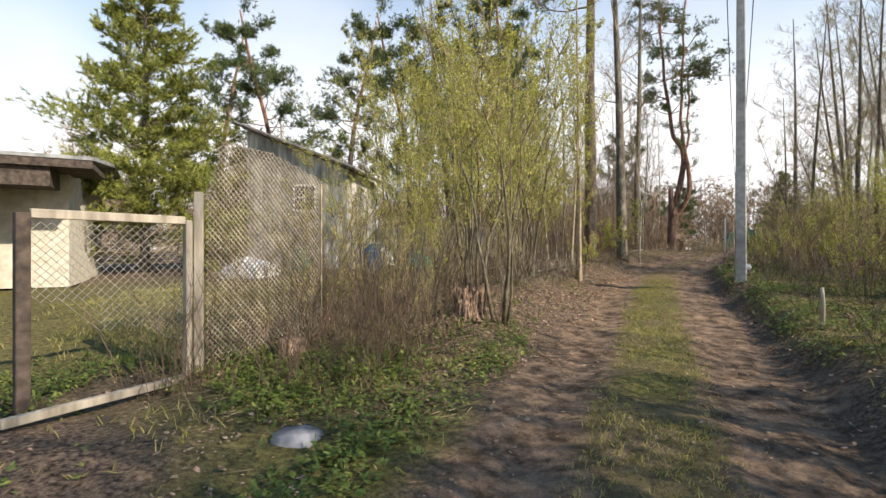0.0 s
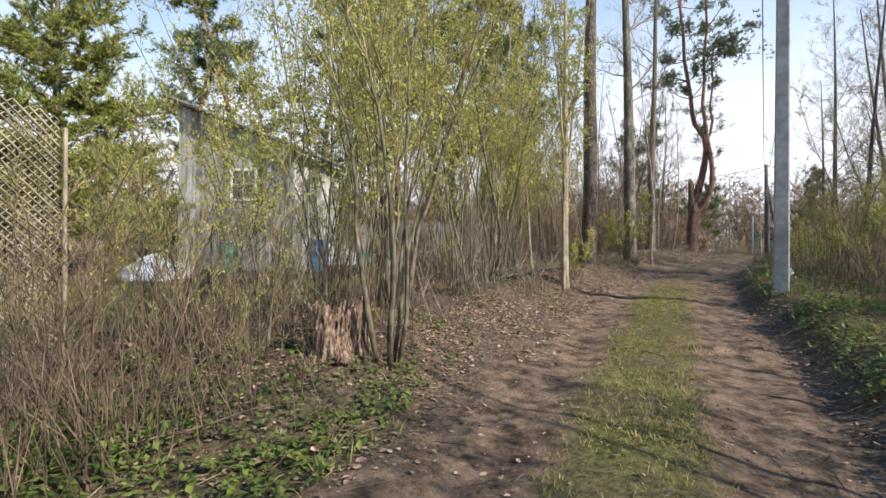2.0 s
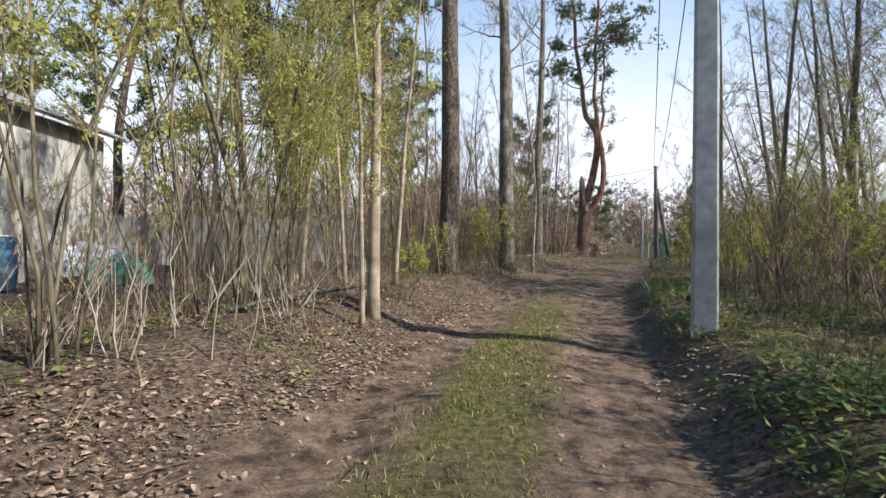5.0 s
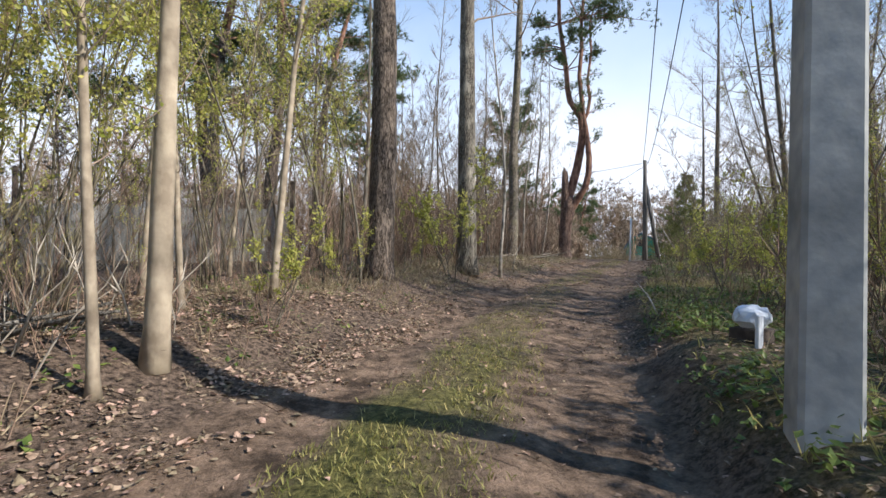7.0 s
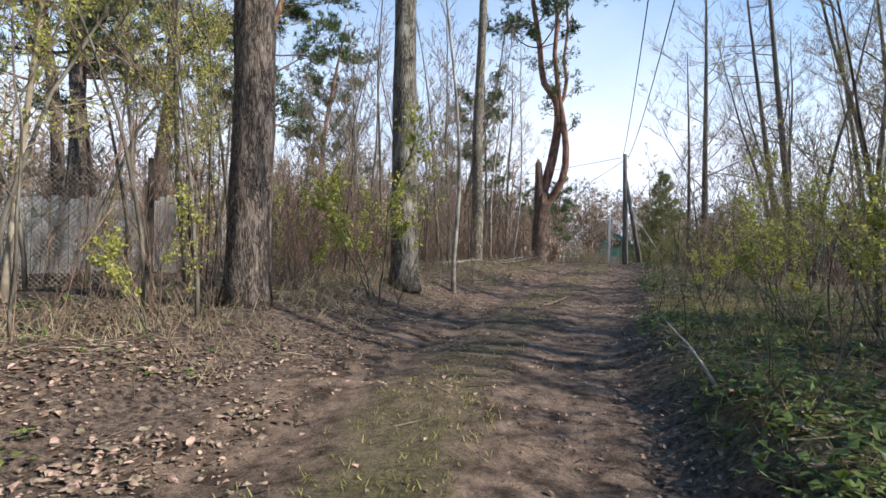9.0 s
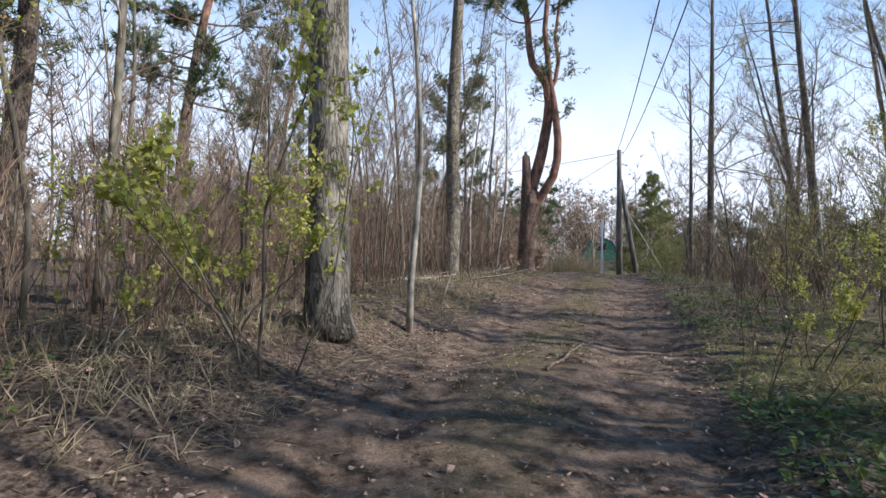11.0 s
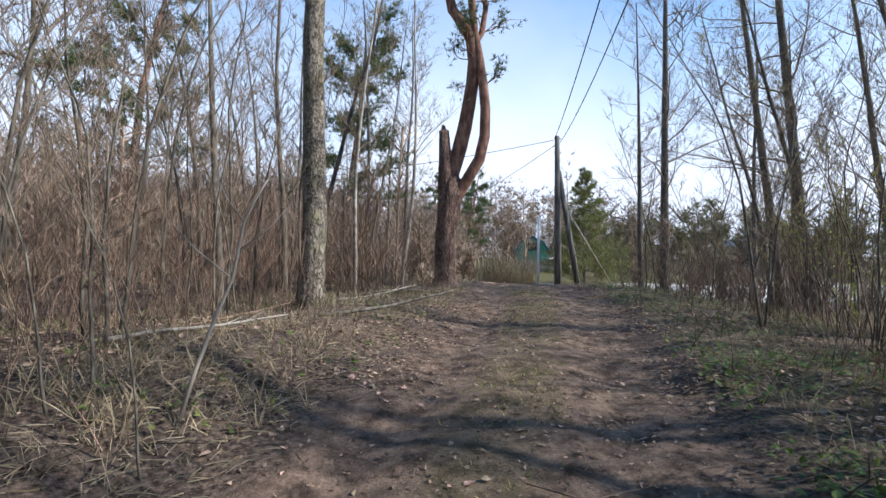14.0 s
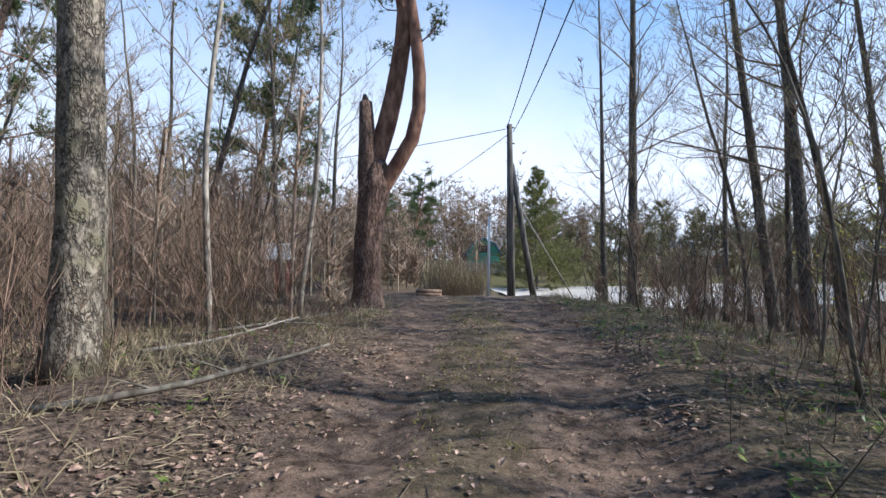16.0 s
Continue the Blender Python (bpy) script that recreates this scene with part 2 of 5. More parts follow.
# ---- ground ----
def vnoise(x, y, size, seed):
    """Smooth noise from -1 to 1 over the plan, with lumps of that size."""
    rng = np.random.RandomState(seed)
    table = rng.uniform(-1, 1, (256, 256))
    fx, fy = np.asarray(x) / size, np.asarray(y) / size
    ix, iy = np.floor(fx).astype(int), np.floor(fy).astype(int)
    ux, uy = fx - ix, fy - iy
    ux, uy = ux * ux * (3 - 2 * ux), uy * uy * (3 - 2 * uy)
    g = lambda a, b: table[a % 256, b % 256]
    return (g(ix, iy) * (1 - ux) + g(ix + 1, iy) * ux) * (1 - uy) + (g(ix, iy + 1) * (1 - ux) + g(ix + 1, iy + 1) * ux) * uy


ROAD_Y = (-60, -10, 0, 3.4, 7.1, 11.8, 17.1, 21.4, 23.0, 24.8, 27.7, 30.8, 36, 45, 60)
ROAD_X = (-26, -4.0, 0.1, 1.5, 3.05, 5.03, 7.5, 10.3, 11.5, 12.8, 14.7, 16.4, 19.0, 23, 29)
RISE_Y = (-30, 0, 5, 7.5, 10, 16, 23, 28, 31, 34, 38, 45, 60)
RISE_Z = (-0.3, -0.12, 0, 0.08, 0.24, 0.45, 0.85, 1.08, 1.18, 1.08, 0.65, 0.15, 0.0)


def across(x, y):
    """Metres to the right of the lane's middle."""
    return (np.asarray(x) - np.interp(y, ROAD_Y, ROAD_X)) * 0.88


def step(a, b, v):
    k = np.clip((v - a) / (b - a), 0, 1)
    return k * k * (3 - 2 * k)


def height(x, y):
    x, y = np.asarray(x, float), np.asarray(y, float)
    u = across(x, y) + 0.10 * vnoise(x, y, 1.3, 7)
    along = y + 0.4 * (x - np.interp(y, ROAD_Y, ROAD_X)) * step(60, 30, np.abs(x))
    z = np.interp(along, RISE_Y, RISE_Z)
    near = step(75, 45, np.hypot(x - 8, y - 15))
    lane = step(1.7, 1.1, np.abs(u))
    z = z - 0.055 * near * (np.exp(-((u + 0.78) / 0.26) ** 2) + np.exp(-((u - 0.78) / 0.26) ** 2)) * step(40, 25, y)
    z = z - (0.03 + 0.05 * step(22, 14, y)) * near * np.exp(-((u - 1.22) / 0.22) ** 2)
    z = z + near * 0.32 * step(-1.35, -2.6, u) * step(4, 9, y) * step(31, 24, y)
    z = z + near * 0.24 * step(1.3, 1.85, u) * (0.35 + 0.65 * step(20, 13, y)) * step(31, 25, y)
    z = z - near * 0.75 * step(2.2, 7.0, u) * step(20, 30, y)
    rough = 0.5 + 0.5 * (1 - lane)
    z = z + near * rough * (0.05 * vnoise(x, y, 1.1, 1) + 0.028 * vnoise(x, y, 0.42, 2) + 0.014 * vnoise(x, y, 0.17, 3))
    z = z + near * lane * (0.035 * vnoise(x * 0.5 + y, y * 0.7, 0.8, 11) + 0.016 * vnoise(x, y, 0.3, 12))
    return z + 0.35 * (1 - near) * vnoise(x, y, 18, 5)


def bare(x, y):
    """Trodden bare earth by the gate."""
    return step(1.7, 0.9, np.hypot(np.asarray(x) + 2.9, np.asarray(y) - 2.9) + 0.3 * vnoise(x, y, 0.5, 29))


def gz(x, y):
    return float(height(x, y))


def mesh_of(name, verts, faces, material=None, smooth=True):
    me = bpy.data.meshes.new(name)
    me.from_pydata(verts, [], faces)
    if smooth:
        me.polygons.foreach_set("use_smooth", [True] * len(me.polygons))
    if material:
        me.materials.append(material)
    me.update()
    return me


def build_ground():
    far = [45, 55, 70, 90, 120, 170, 250, 400, 700, 1500]
    xs = np.concatenate([[-v for v in far[::-1]], np.arange(-40, -10, 1.0), np.arange(-10, 24, 0.16), np.arange(24, 42, 0.7), far])
    ys = np.concatenate([[-v for v in far[::-1]], np.arange(-40, -4, 1.5), np.arange(-4, 36, 0.16), np.arange(36, 45, 0.5), np.array(far) + 2, ])
    gx, gy = np.meshgrid(xs, ys)
    z = height(gx, gy)
    verts = np.stack([gx, gy, z], -1).reshape(-1, 3)
    nx, ny = len(xs), len(ys)
    i = (np.arange(ny - 1)[:, None] * nx + np.arange(nx - 1)[None, :]).ravel()
    faces = np.stack([i, i + 1, i + nx + 1, i + nx], -1)
    me = mesh_of("ground", verts.tolist(), faces.tolist())
    x, y = verts[:, 0], verts[:, 1]
    u = across(x, y) + 0.16 * vnoise(x, y, 0.9, 21) + 0.07 * vnoise(x, y, 0.25, 22)
    dirt = step(1.5, 1.2, np.abs(u))
    strip = step(0.52, 0.25, np.abs(u + 0.05)) * np.clip(step(17, 11, y) + 0.25, 0, 1) * np.clip(0.9 + 0.7 * vnoise(x, y, 0.7, 23), 0, 1)
    green = np.where(u > 0, step(1.4, 1.9, u) * (0.25 + 0.75 * step(24, 14, y)), step(-1.3, -1.7, u) * step(8, 4.5, y)) * np.clip(0.65 + 0.6 * vnoise(x, y, 1.6, 24), 0, 1)
    green = np.maximum(green, strip)
    green = np.maximum(green, 0.8 * step(-4.5, -6, u) * step(16, 12, y))
    green = np.maximum(green, step(40, 55, np.hypot(x - 8, y - 15)) * 0.8)
    green = green * (1 - bare(x, y))
    dirt = dirt * (1 - strip)
    col = np.stack([dirt, green, np.clip(0.5 + 0.5 * vnoise(x, y, 2.2, 25), 0, 1), np.ones_like(x)], -1).astype(np.float32)
    at = me.color_attributes.new("cover", "FLOAT_COLOR", "POINT")
    at.data.foreach_set("color", col.ravel())
    m = bpy.data.materials.new("earth")
    m.use_nodes = True
    n, l = m.node_tree.nodes, m.node_tree.links
    b = n["Principled BSDF"]
    b.inputs["Roughness"].default_value, b.inputs["Specular IOR Level"].default_value = 0.95, 0.15
    tc = n.new("ShaderNodeTexCoord")
    att = n.new("ShaderNodeAttribute")
    att.attribute_name = "cover"
    sep = n.new("ShaderNodeSeparateColor")
    l.new(att.outputs["Color"], sep.inputs[0])

    def noisy(c1, c2, scale, lo=0.38, hi=0.62):
        t = n.new("ShaderNodeTexNoise")
        t.inputs["Scale"].default_value, t.inputs["Detail"].default_value, t.inputs["Roughness"].default_value = scale, 9, 0.68
        l.new(tc.outputs["Object"], t.inputs["Vector"])
        r = n.new("ShaderNodeValToRGB")
        r.color_ramp.elements[0].position, r.color_ramp.elements[1].position = lo, hi
        r.color_ramp.elements[0].color, r.color_ramp.elements[1].color = (*c1, 1), (*c2, 1)
        l.new(t.outputs["Fac"], r.inputs[0])
        return t, r.outputs[0]

    def blend(f, a, c):
        mx = n.new("ShaderNodeMix")
        mx.data_type = "RGBA"
        l.new(f, mx.inputs["Factor"])
        l.new(a, mx.inputs[6])
        l.new(c, mx.inputs[7])
        return mx.outputs[2]

    t1, litter = noisy((0.028, 0.02, 0.016), (0.23, 0.165, 0.12), 22)
    t2, soil = noisy((0.062, 0.043, 0.03), (0.285, 0.197, 0.137), 5)
    t3, grass = noisy((0.05, 0.052, 0.018), (0.20, 0.18, 0.06), 18)
    t4, pebbles = noisy((0.72, 0.72, 0.72), (1.2, 1.2, 1.2), 60)
    c = blend(sep.outputs[0], litter, soil)
    c = blend(sep.outputs[1], c, grass)
    mul = n.new("ShaderNodeMix")
    mul.data_type, mul.blend_type = "RGBA", "MULTIPLY"
    mul.inputs["Factor"].default_value = 0.8
    l.new(c, mul.inputs[6])
    l.new(pebbles, mul.inputs[7])
    l.new(mul.outputs[2], b.inputs["Base Color"])
    bp = n.new("ShaderNodeBump")
    bp.inputs["Strength"].default_value, bp.inputs["Distance"].default_value = 0.8, 0.03
    l.new(t1.outputs["Fac"], bp.inputs["Height"])
    t5, lumps = noisy((0, 0, 0), (1, 1, 1), 4.5)
    bp3 = n.new("ShaderNodeBump")
    bp3.inputs["Strength"].default_value, bp3.inputs["Distance"].default_value = 0.7, 0.09
    l.new(t5.outputs["Fac"], bp3.inputs["Height"])
    l.new(bp3.outputs[0], bp.inputs["Normal"])
    bp2 = n.new("ShaderNodeBump")
    bp2.inputs["Strength"].default_value, bp2.inputs["Distance"].default_value = 0.5, 0.01
    l.new(t4.outputs["Fac"], bp2.inputs["Height"])
    l.new(bp.outputs[0], bp2.inputs["Normal"])
    l.new(bp2.outputs[0], b.inputs["Normal"])
    me.materials.append(m)
    tagged(new("ground", me), "brown earth lane with two wheel ruts, grassy verges and leaf litter", "ground", kind="structure")


build_ground()


# ---- makers ----
class Shape:
    """Collects verts and faces of one mesh."""

    def __init__(self):
        self.v, self.f = [], []

    def tube(self, pts, radii, n=6, cap=True):
        base, ring = len(self.v), []
        side = None
        for k, p in enumerate(pts):
            d = (pts[min(k + 1, len(pts) - 1)] - pts[max(k - 1, 0)]).normalized()
            if side is None:
                side = d.orthogonal().normalized()
            side = (side - d * side.dot(d)).normalized()
            up = d.cross(side)
            for j in range(n):
                a = 2 * math.pi * j / n
                self.v.append(p + (side * math.cos(a) + up * math.sin(a)) * radii[k])
        for k in range(len(pts) - 1):
            for j in range(n):
                a, b = base + k * n + j, base + k * n + (j + 1) % n
                self.f.append((a, b, b + n, a + n))
        if cap:
            self.f.append(tuple(base + j for j in range(n))[::-1])
            self.f.append(tuple(base + (len(pts) - 1) * n + j for j in range(n)))

    def blade(self, p, d, length, width, droop=0.0, rng=random):
        s = d.orthogonal().normalized()
        s = (Matrix.Rotation(rng.uniform(0, 6.28), 3, d) @ s) * width * 0.5
        i = len(self.v)
        mid = p + d * length * 0.55 - Vector((0, 0, droop * length * 0.3))
        tip = p + d * length - Vector((0, 0, droop * length))
        self.v += [p - s, p + s, mid + s * 0.9, mid - s * 0.9, tip]
        self.f += [(i, i + 1, i + 2, i + 3), (i + 3, i + 2, i + 4)]

    def spike(self, p, d, length, width, rng=random):
        s = (Matrix.Rotation(rng.uniform(0, 6.28), 3, d) @ d.orthogonal().normalized()) * width * 0.5
        i = len(self.v)
        self.v += [p - s, p + s, p + d * length]
        self.f.append((i, i + 1, i + 2))

    def leaf(self, p, size, rng=random, flat=0.0):
        d = Vector((rng.gauss(0, 1), rng.gauss(0, 1), rng.gauss(0, 1) * (1 - flat) - 0.2 * (1 - flat))).normalized()
        s = d.orthogonal().normalized()
        if flat:
            s = Vector((-d.y, d.x, rng.uniform(-0.4, 0.4) * (1.2 - flat))).normalized()
        else:
            s = Matrix.Rotation(rng.uniform(0, 6.28), 3, d) @ s
        nrm = d.cross(s) * size * rng.uniform(-0.18, 0.18)
        i = len(self.v)
        self.v += [p, p + d * size * 0.5 + s * size * 0.32 + nrm, p + d * size, p + d * size * 0.5 - s * size * 0.32 + nrm]
        self.f += [(i, i + 1, i + 2), (i, i + 2, i + 3)]

    def dead_leaf(self, p, size, rng=random):
        """A curled leaf with an uneven rim, lying on the ground."""
        a = rng.uniform(0, 6.283)
        d = Vector((math.cos(a), math.sin(a), rng.gauss(0, 0.22)))
        s = Vector((-math.sin(a), math.cos(a), rng.gauss(0, 0.3)))
        curl = rng.uniform(-0.1, 0.35) * size
        w = rng.uniform(0.22, 0.42)
        i = len(self.v)
        self.v.append(p)
        for f, e in ((0.35, w * rng.uniform(0.7, 1.2)), (0.75, w * rng.uniform(0.4, 1.0)), (1.0, rng.uniform(-0.1, 0.1)), (0.7, -w * rng.uniform(0.4, 1.0)), (0.3, -w * rng.uniform(0.7, 1.2))):
            self.v.append(p + d * size * f + s * size * e + Vector((0, 0, abs(e) * curl * 2.2)))
        self.f += [(i, i + 1, i + 2, i + 3), (i, i + 3, i + 4, i + 5)]

    def box(self, lo, hi, m=None):
        i = len(self.v)
        for z in (lo[2], hi[2]):
            for x, y in ((lo[0], lo[1]), (hi[0], lo[1]), (hi[0], hi[1]), (lo[0], hi[1])):
                p = Vector((x, y, z))
                self.v.append(m @ p if m else p)
        for q in ((3, 2, 1, 0), (4, 5, 6, 7), (0, 1, 5, 4), (1, 2, 6, 5), (2, 3, 7, 6), (3, 0, 4, 7)):
            self.f.append(tuple(i + k for k in q))


def trunk_shape(pts, radii, n=16, furrow=0.10, seed=0, rings=5):
    """A trunk with a flared foot and furrowed bark."""
    s = Shape()
    fine, rad = [], []
    for k in range(len(pts) - 1):
        for j in range(rings):
            f = j / rings
            fine.append(pts[k].lerp(pts[k + 1], f))
            rad.append(radii[k] + (radii[k + 1] - radii[k]) * f)
    fine.append(pts[-1])
    rad.append(radii[-1])
    s.tube(fine, rad, n)
    for i, p in enumerate(fine):
        for j in range(n):
            v = s.v[i * n + j]
            o = v - p
            q = Vector((o.x / max(rad[i], 0.01) * 2.2, o.y / max(rad[i], 0.01) * 2.2, p.z * 1.1 + seed))
            flare = 1 + 0.55 * math.exp(-max(p.z, 0) / 0.16) * (0.5 + 0.5 * noise.noise(Vector((q.x * 0.7, q.y * 0.7, seed))))
            s.v[i * n + j] = p + o * flare * (1 + furrow * noise.noise(q) + furrow * 0.8 * noise.noise(q * 2.7))
    return s


def part(name, shape, material, parent, label="", smooth=True):
    ob = new(name, mesh_of(name, shape.v, shape.f, material, smooth))
    ob.parent = parent
    if label:
        ob["label"] = label
    return ob


def beam(name, lo, hi, material, parent, bevel=0.006, label="", m=None):
    """A board or block with softened edges, in the parent's own axes."""
    bm = bmesh.new()
    bmesh.ops.create_cube(bm, size=1)
    bmesh.ops.scale(bm, vec=[b - a for a, b in zip(lo, hi)], verts=bm.verts)
    bmesh.ops.translate(bm, vec=[(a + b) / 2 for a, b in zip(lo, hi)], verts=bm.verts)
    if m:
        bmesh.ops.transform(bm, matrix=m, verts=bm.verts)
    if bevel:
        bmesh.ops.bevel(bm, geom=bm.edges, offset=bevel, segments=1, affect="EDGES")
    me = bpy.data.meshes.new(name)
    bm.to_mesh(me)
    bm.free()
    me.materials.append(material)
    ob = new(name, me)
    ob.parent = parent
    if label:
        ob["label"] = label
    return ob


def thing(name, x, y, z=None, rz=0.0, label="", category="", group="", kind=""):
    ob = new(name)
    ob.empty_display_size = 0.2
    ob.matrix_world = pose(x, y, gz(x, y) if z is None else z, 0, 0, rz)
    return tagged(ob, label, category, group, kind)


def at(x, y, rz=0.0, s=1.0, sink=0.04, z=None, tx=0.0, ty=0.0):
    return Matrix.LocRotScale((x, y, (gz(x, y) if z is None else z) - sink), Euler((radians(tx), radians(ty), radians(rz))), Vector((s, s, s)))


def limb(p, d, length, n, wob, lift, rng):
    """Points of a wandering limb."""
    pts, d = [p.copy()], d.normalized()
    for _ in range(n):
        d = (d + Vector((rng.gauss(0, wob), rng.gauss(0, wob), rng.gauss(0, wob) + lift))).normalized()
        pts.append(pts[-1] + d * (length / n))
    return pts


def taper(r0, r1, n, power=1.0):
    return [r0 + (r1 - r0) * (k / n) ** power for k in range(n + 1)]


def outward(rng, slope):
    a = rng.uniform(0, 6.283)
    return Vector((math.cos(a), math.sin(a), slope))


# ---- trees and shrubs ----
def broadleaf(name, seed, tall, r, material, leaf_material, leaves=1, leaf_size=0.05, limbs=16, low=0.35, spread=0.30, slope=1.0, wob=0.05, lean=(0, 0), label="", category="tree", group="", twig=None, curve=None):
    """A tree with a tapered trunk, forking limbs with twigs, and sparse small leaves."""
    rng = random.Random(seed)
    top = new(name)
    tagged(top, label, category, group)
    trunk, arms, crown = Shape(), Shape(), Shape()
    n = 14
    if curve:
        pts = [Vector(c) for c in curve]
        n = len(pts) - 1
    else:
        pts = limb(Vector((0, 0, 0)), Vector((lean[0], lean[1], 1)), tall, n, wob, 0.02, rng)
    rad = [r * (1.0 - 0.86 * (k / n) ** 0.9) for k in range(n + 1)]
    if r > 0.05:
        trunk = trunk_shape(pts, rad, 20 if r > 0.14 else 10, 0.09, seed, 5 if r > 0.14 else 2)
    else:
        trunk.tube(pts, rad, 6)
    for i in range(limbs):
        f = low + (0.97 - low) * (i + rng.random()) / limbs
        k = min(int(f * n), n - 1)
        p = pts[k].lerp(pts[k + 1], f * n - k)
        length = tall * spread * (1.15 - f * 0.85) * rng.uniform(0.6, 1.25)
        d = outward(rng, slope * rng.uniform(0.5, 1.3))
        q = limb(p, d, length, 6, 0.13, 0.05, rng)
        r0 = max(rad[k] * rng.uniform(0.17, 0.33), 0.005)
        if r > 0.1:
            one = Shape()
            one.tube(q, taper(r0, 0.003, 6), 5, False)
            part("limb", one, twig or M_TWIG, top)
        else:
            arms.tube(q, taper(r0, 0.003, 6), 5, False)
        for j in range(rng.randint(5, 9) if r > 0.1 else rng.randint(7, 11)):
            m = rng.randint(1, 5)
            e = (q[m + 1] - q[m]).normalized() + outward(rng, 0.35) * 0.9
            w = limb(q[m].lerp(q[m + 1], rng.random()), e, length * rng.uniform(0.22, 0.5), 4, 0.16, 0.04, rng)
            arms.tube(w[::2], taper(max(r0 * 0.35, 0.0035), 0.0022, 2), 3, False)
            for h in range(rng.randint(4, 7)):
                a = w[rng.randint(1, 3)]
                e2 = (w[-1] - w[0]).normalized() + outward(rng, 0.3) * 0.9
                tw = limb(a, e2, length * rng.uniform(0.1, 0.24), 3, 0.15, 0.03, rng)
                arms.spike(tw[0], (tw[-1] - tw[0]).normalized(), (tw[-1] - tw[0]).length * 1.2, 0.007, rng)
                if r > 0.1:
                    for _ in range(2):
                        arms.spike(tw[rng.randint(1, 2)], ((tw[-1] - tw[0]).normalized() + outward(rng, 0.3) * 0.9).normalized(), length * rng.uniform(0.07, 0.16), 0.009, rng)
                for _ in range(int(leaves * rng.uniform(0.6, 4))):
                    crown.leaf(tw[rng.randint(1, 3)] + Vector([rng.gauss(0, leaf_size * 0.6) for _ in "xyz"]), leaf_size * rng.uniform(0.6, 1.3), rng)
    part("trunk", trunk, material, top)
    part("twig_spray", arms, twig or M_TWIG, top)["kind"] = "stuff"
    if crown.f:
        part("crown", crown, leaf_material, top)["kind"] = "stuff"
    return top


def shrub(name, seed, tall, stems, leaves=1.0, leaf_size=0.04, lean=0.28, r=0.022, material=None, leaf_material=None, label="", group="", twigs=9):
    """Many stems from one foot, with fine twigs and young leaves."""
    rng = random.Random(seed)
    top = new(name)
    tagged(top, label, "shrub", group)
    crown, arms = Shape(), Shape()
    for s in range(stems):
        one = Shape()
        h = tall * rng.uniform(0.6, 1.05)
        a = rng.uniform(0, 6.283)
        p0 = Vector((math.cos(a), math.sin(a), 0)) * rng.uniform(0.02, 0.28)
        d = Vector((math.cos(a) * lean * rng.uniform(0.2, 1.5), math.sin(a) * lean * rng.uniform(0.2, 1.5), 1))
        q = limb(p0, d, h, 10, 0.10, 0.03, rng)
        rr = r * rng.uniform(0.6, 1.3)
        one.tube(q, taper(rr, 0.004, 10), 6)
        part("stem", one, material or M_BARK, top)
        for i in range(twigs):
            f = rng.uniform(0.18, 0.98) ** 0.6
            k = min(int(f * 10), 9)
            e = (q[k + 1] - q[k]).normalized() + outward(rng, 0.25) * rng.uniform(0.5, 0.9)
            w = limb(q[k], e, h * rng.uniform(0.10, 0.26) * (1.25 - f * 0.6), 5, 0.14, 0.05, rng)
            arms.tube(w, taper(rr * 0.35, 0.002, 5), 4, False)
            for j in range(4):
                m = rng.randint(1, 4)
                tw = limb(w[m], (w[m + 1] - w[m]).normalized() + outward(rng, 0.3) * 0.8, h * rng.uniform(0.03, 0.09), 3, 0.15, 0.03, rng)
                arms.spike(tw[0], (tw[-1] - tw[0]).normalized(), (tw[-1] - tw[0]).length * 1.2, 0.007, rng)
                for _ in range(int(leaves * rng.uniform(1.0, 4.0) + rng.random() * leaves)):
                    crown.leaf(tw[rng.randint(0, 3)] + Vector([rng.gauss(0, 0.02) for _ in "xyz"]), leaf_size * rng.uniform(0.6, 1.35), rng)
    part("twig_spray", arms, M_TWIGO, top)["kind"] = "stuff"
    if crown.f:
        part("foliage", crown, leaf_material or M_LEAF, top)["kind"] = "stuff"
    return top


def needle_limb(arms, crown, p, d, length, r0, rng, needle=0.11, droop=0.0, clumps=26, width=0.014, blades=9):
    """A bough with side shoots, each with tufts of needles."""
    q = limb(p, d, length, 6, 0.12, 0.03 - droop, rng)
    arms.tube(q, taper(r0, 0.006, 6), 5, False)
    for j in range(clumps):
        f = rng.uniform(0.25, 1.0) ** 0.8 * 5.99
        k = int(f)
        e = (q[k + 1] - q[k]).normalized() + outward(rng, 0.25) * 0.9
        w = limb(q[k].lerp(q[k + 1], f - k), e, length * rng.uniform(0.10, 0.30), 3, 0.2, 0.05 - droop, rng)
        arms.tube([w[0], w[3]], [r0 * 0.25, 0.003], 3, False)
        for a in w[1:]:
            ax = (w[-1] - w[0]).normalized()
            for _ in range(blades):
                nd = (ax * rng.uniform(0.3, 1.1) + Vector([rng.gauss(0, 0.5) for _ in "xyz"])).normalized()
                crown.spike(a + (w[0] - a) * rng.uniform(0, 0.25), nd, needle * rng.uniform(0.7, 1.3), width, rng)


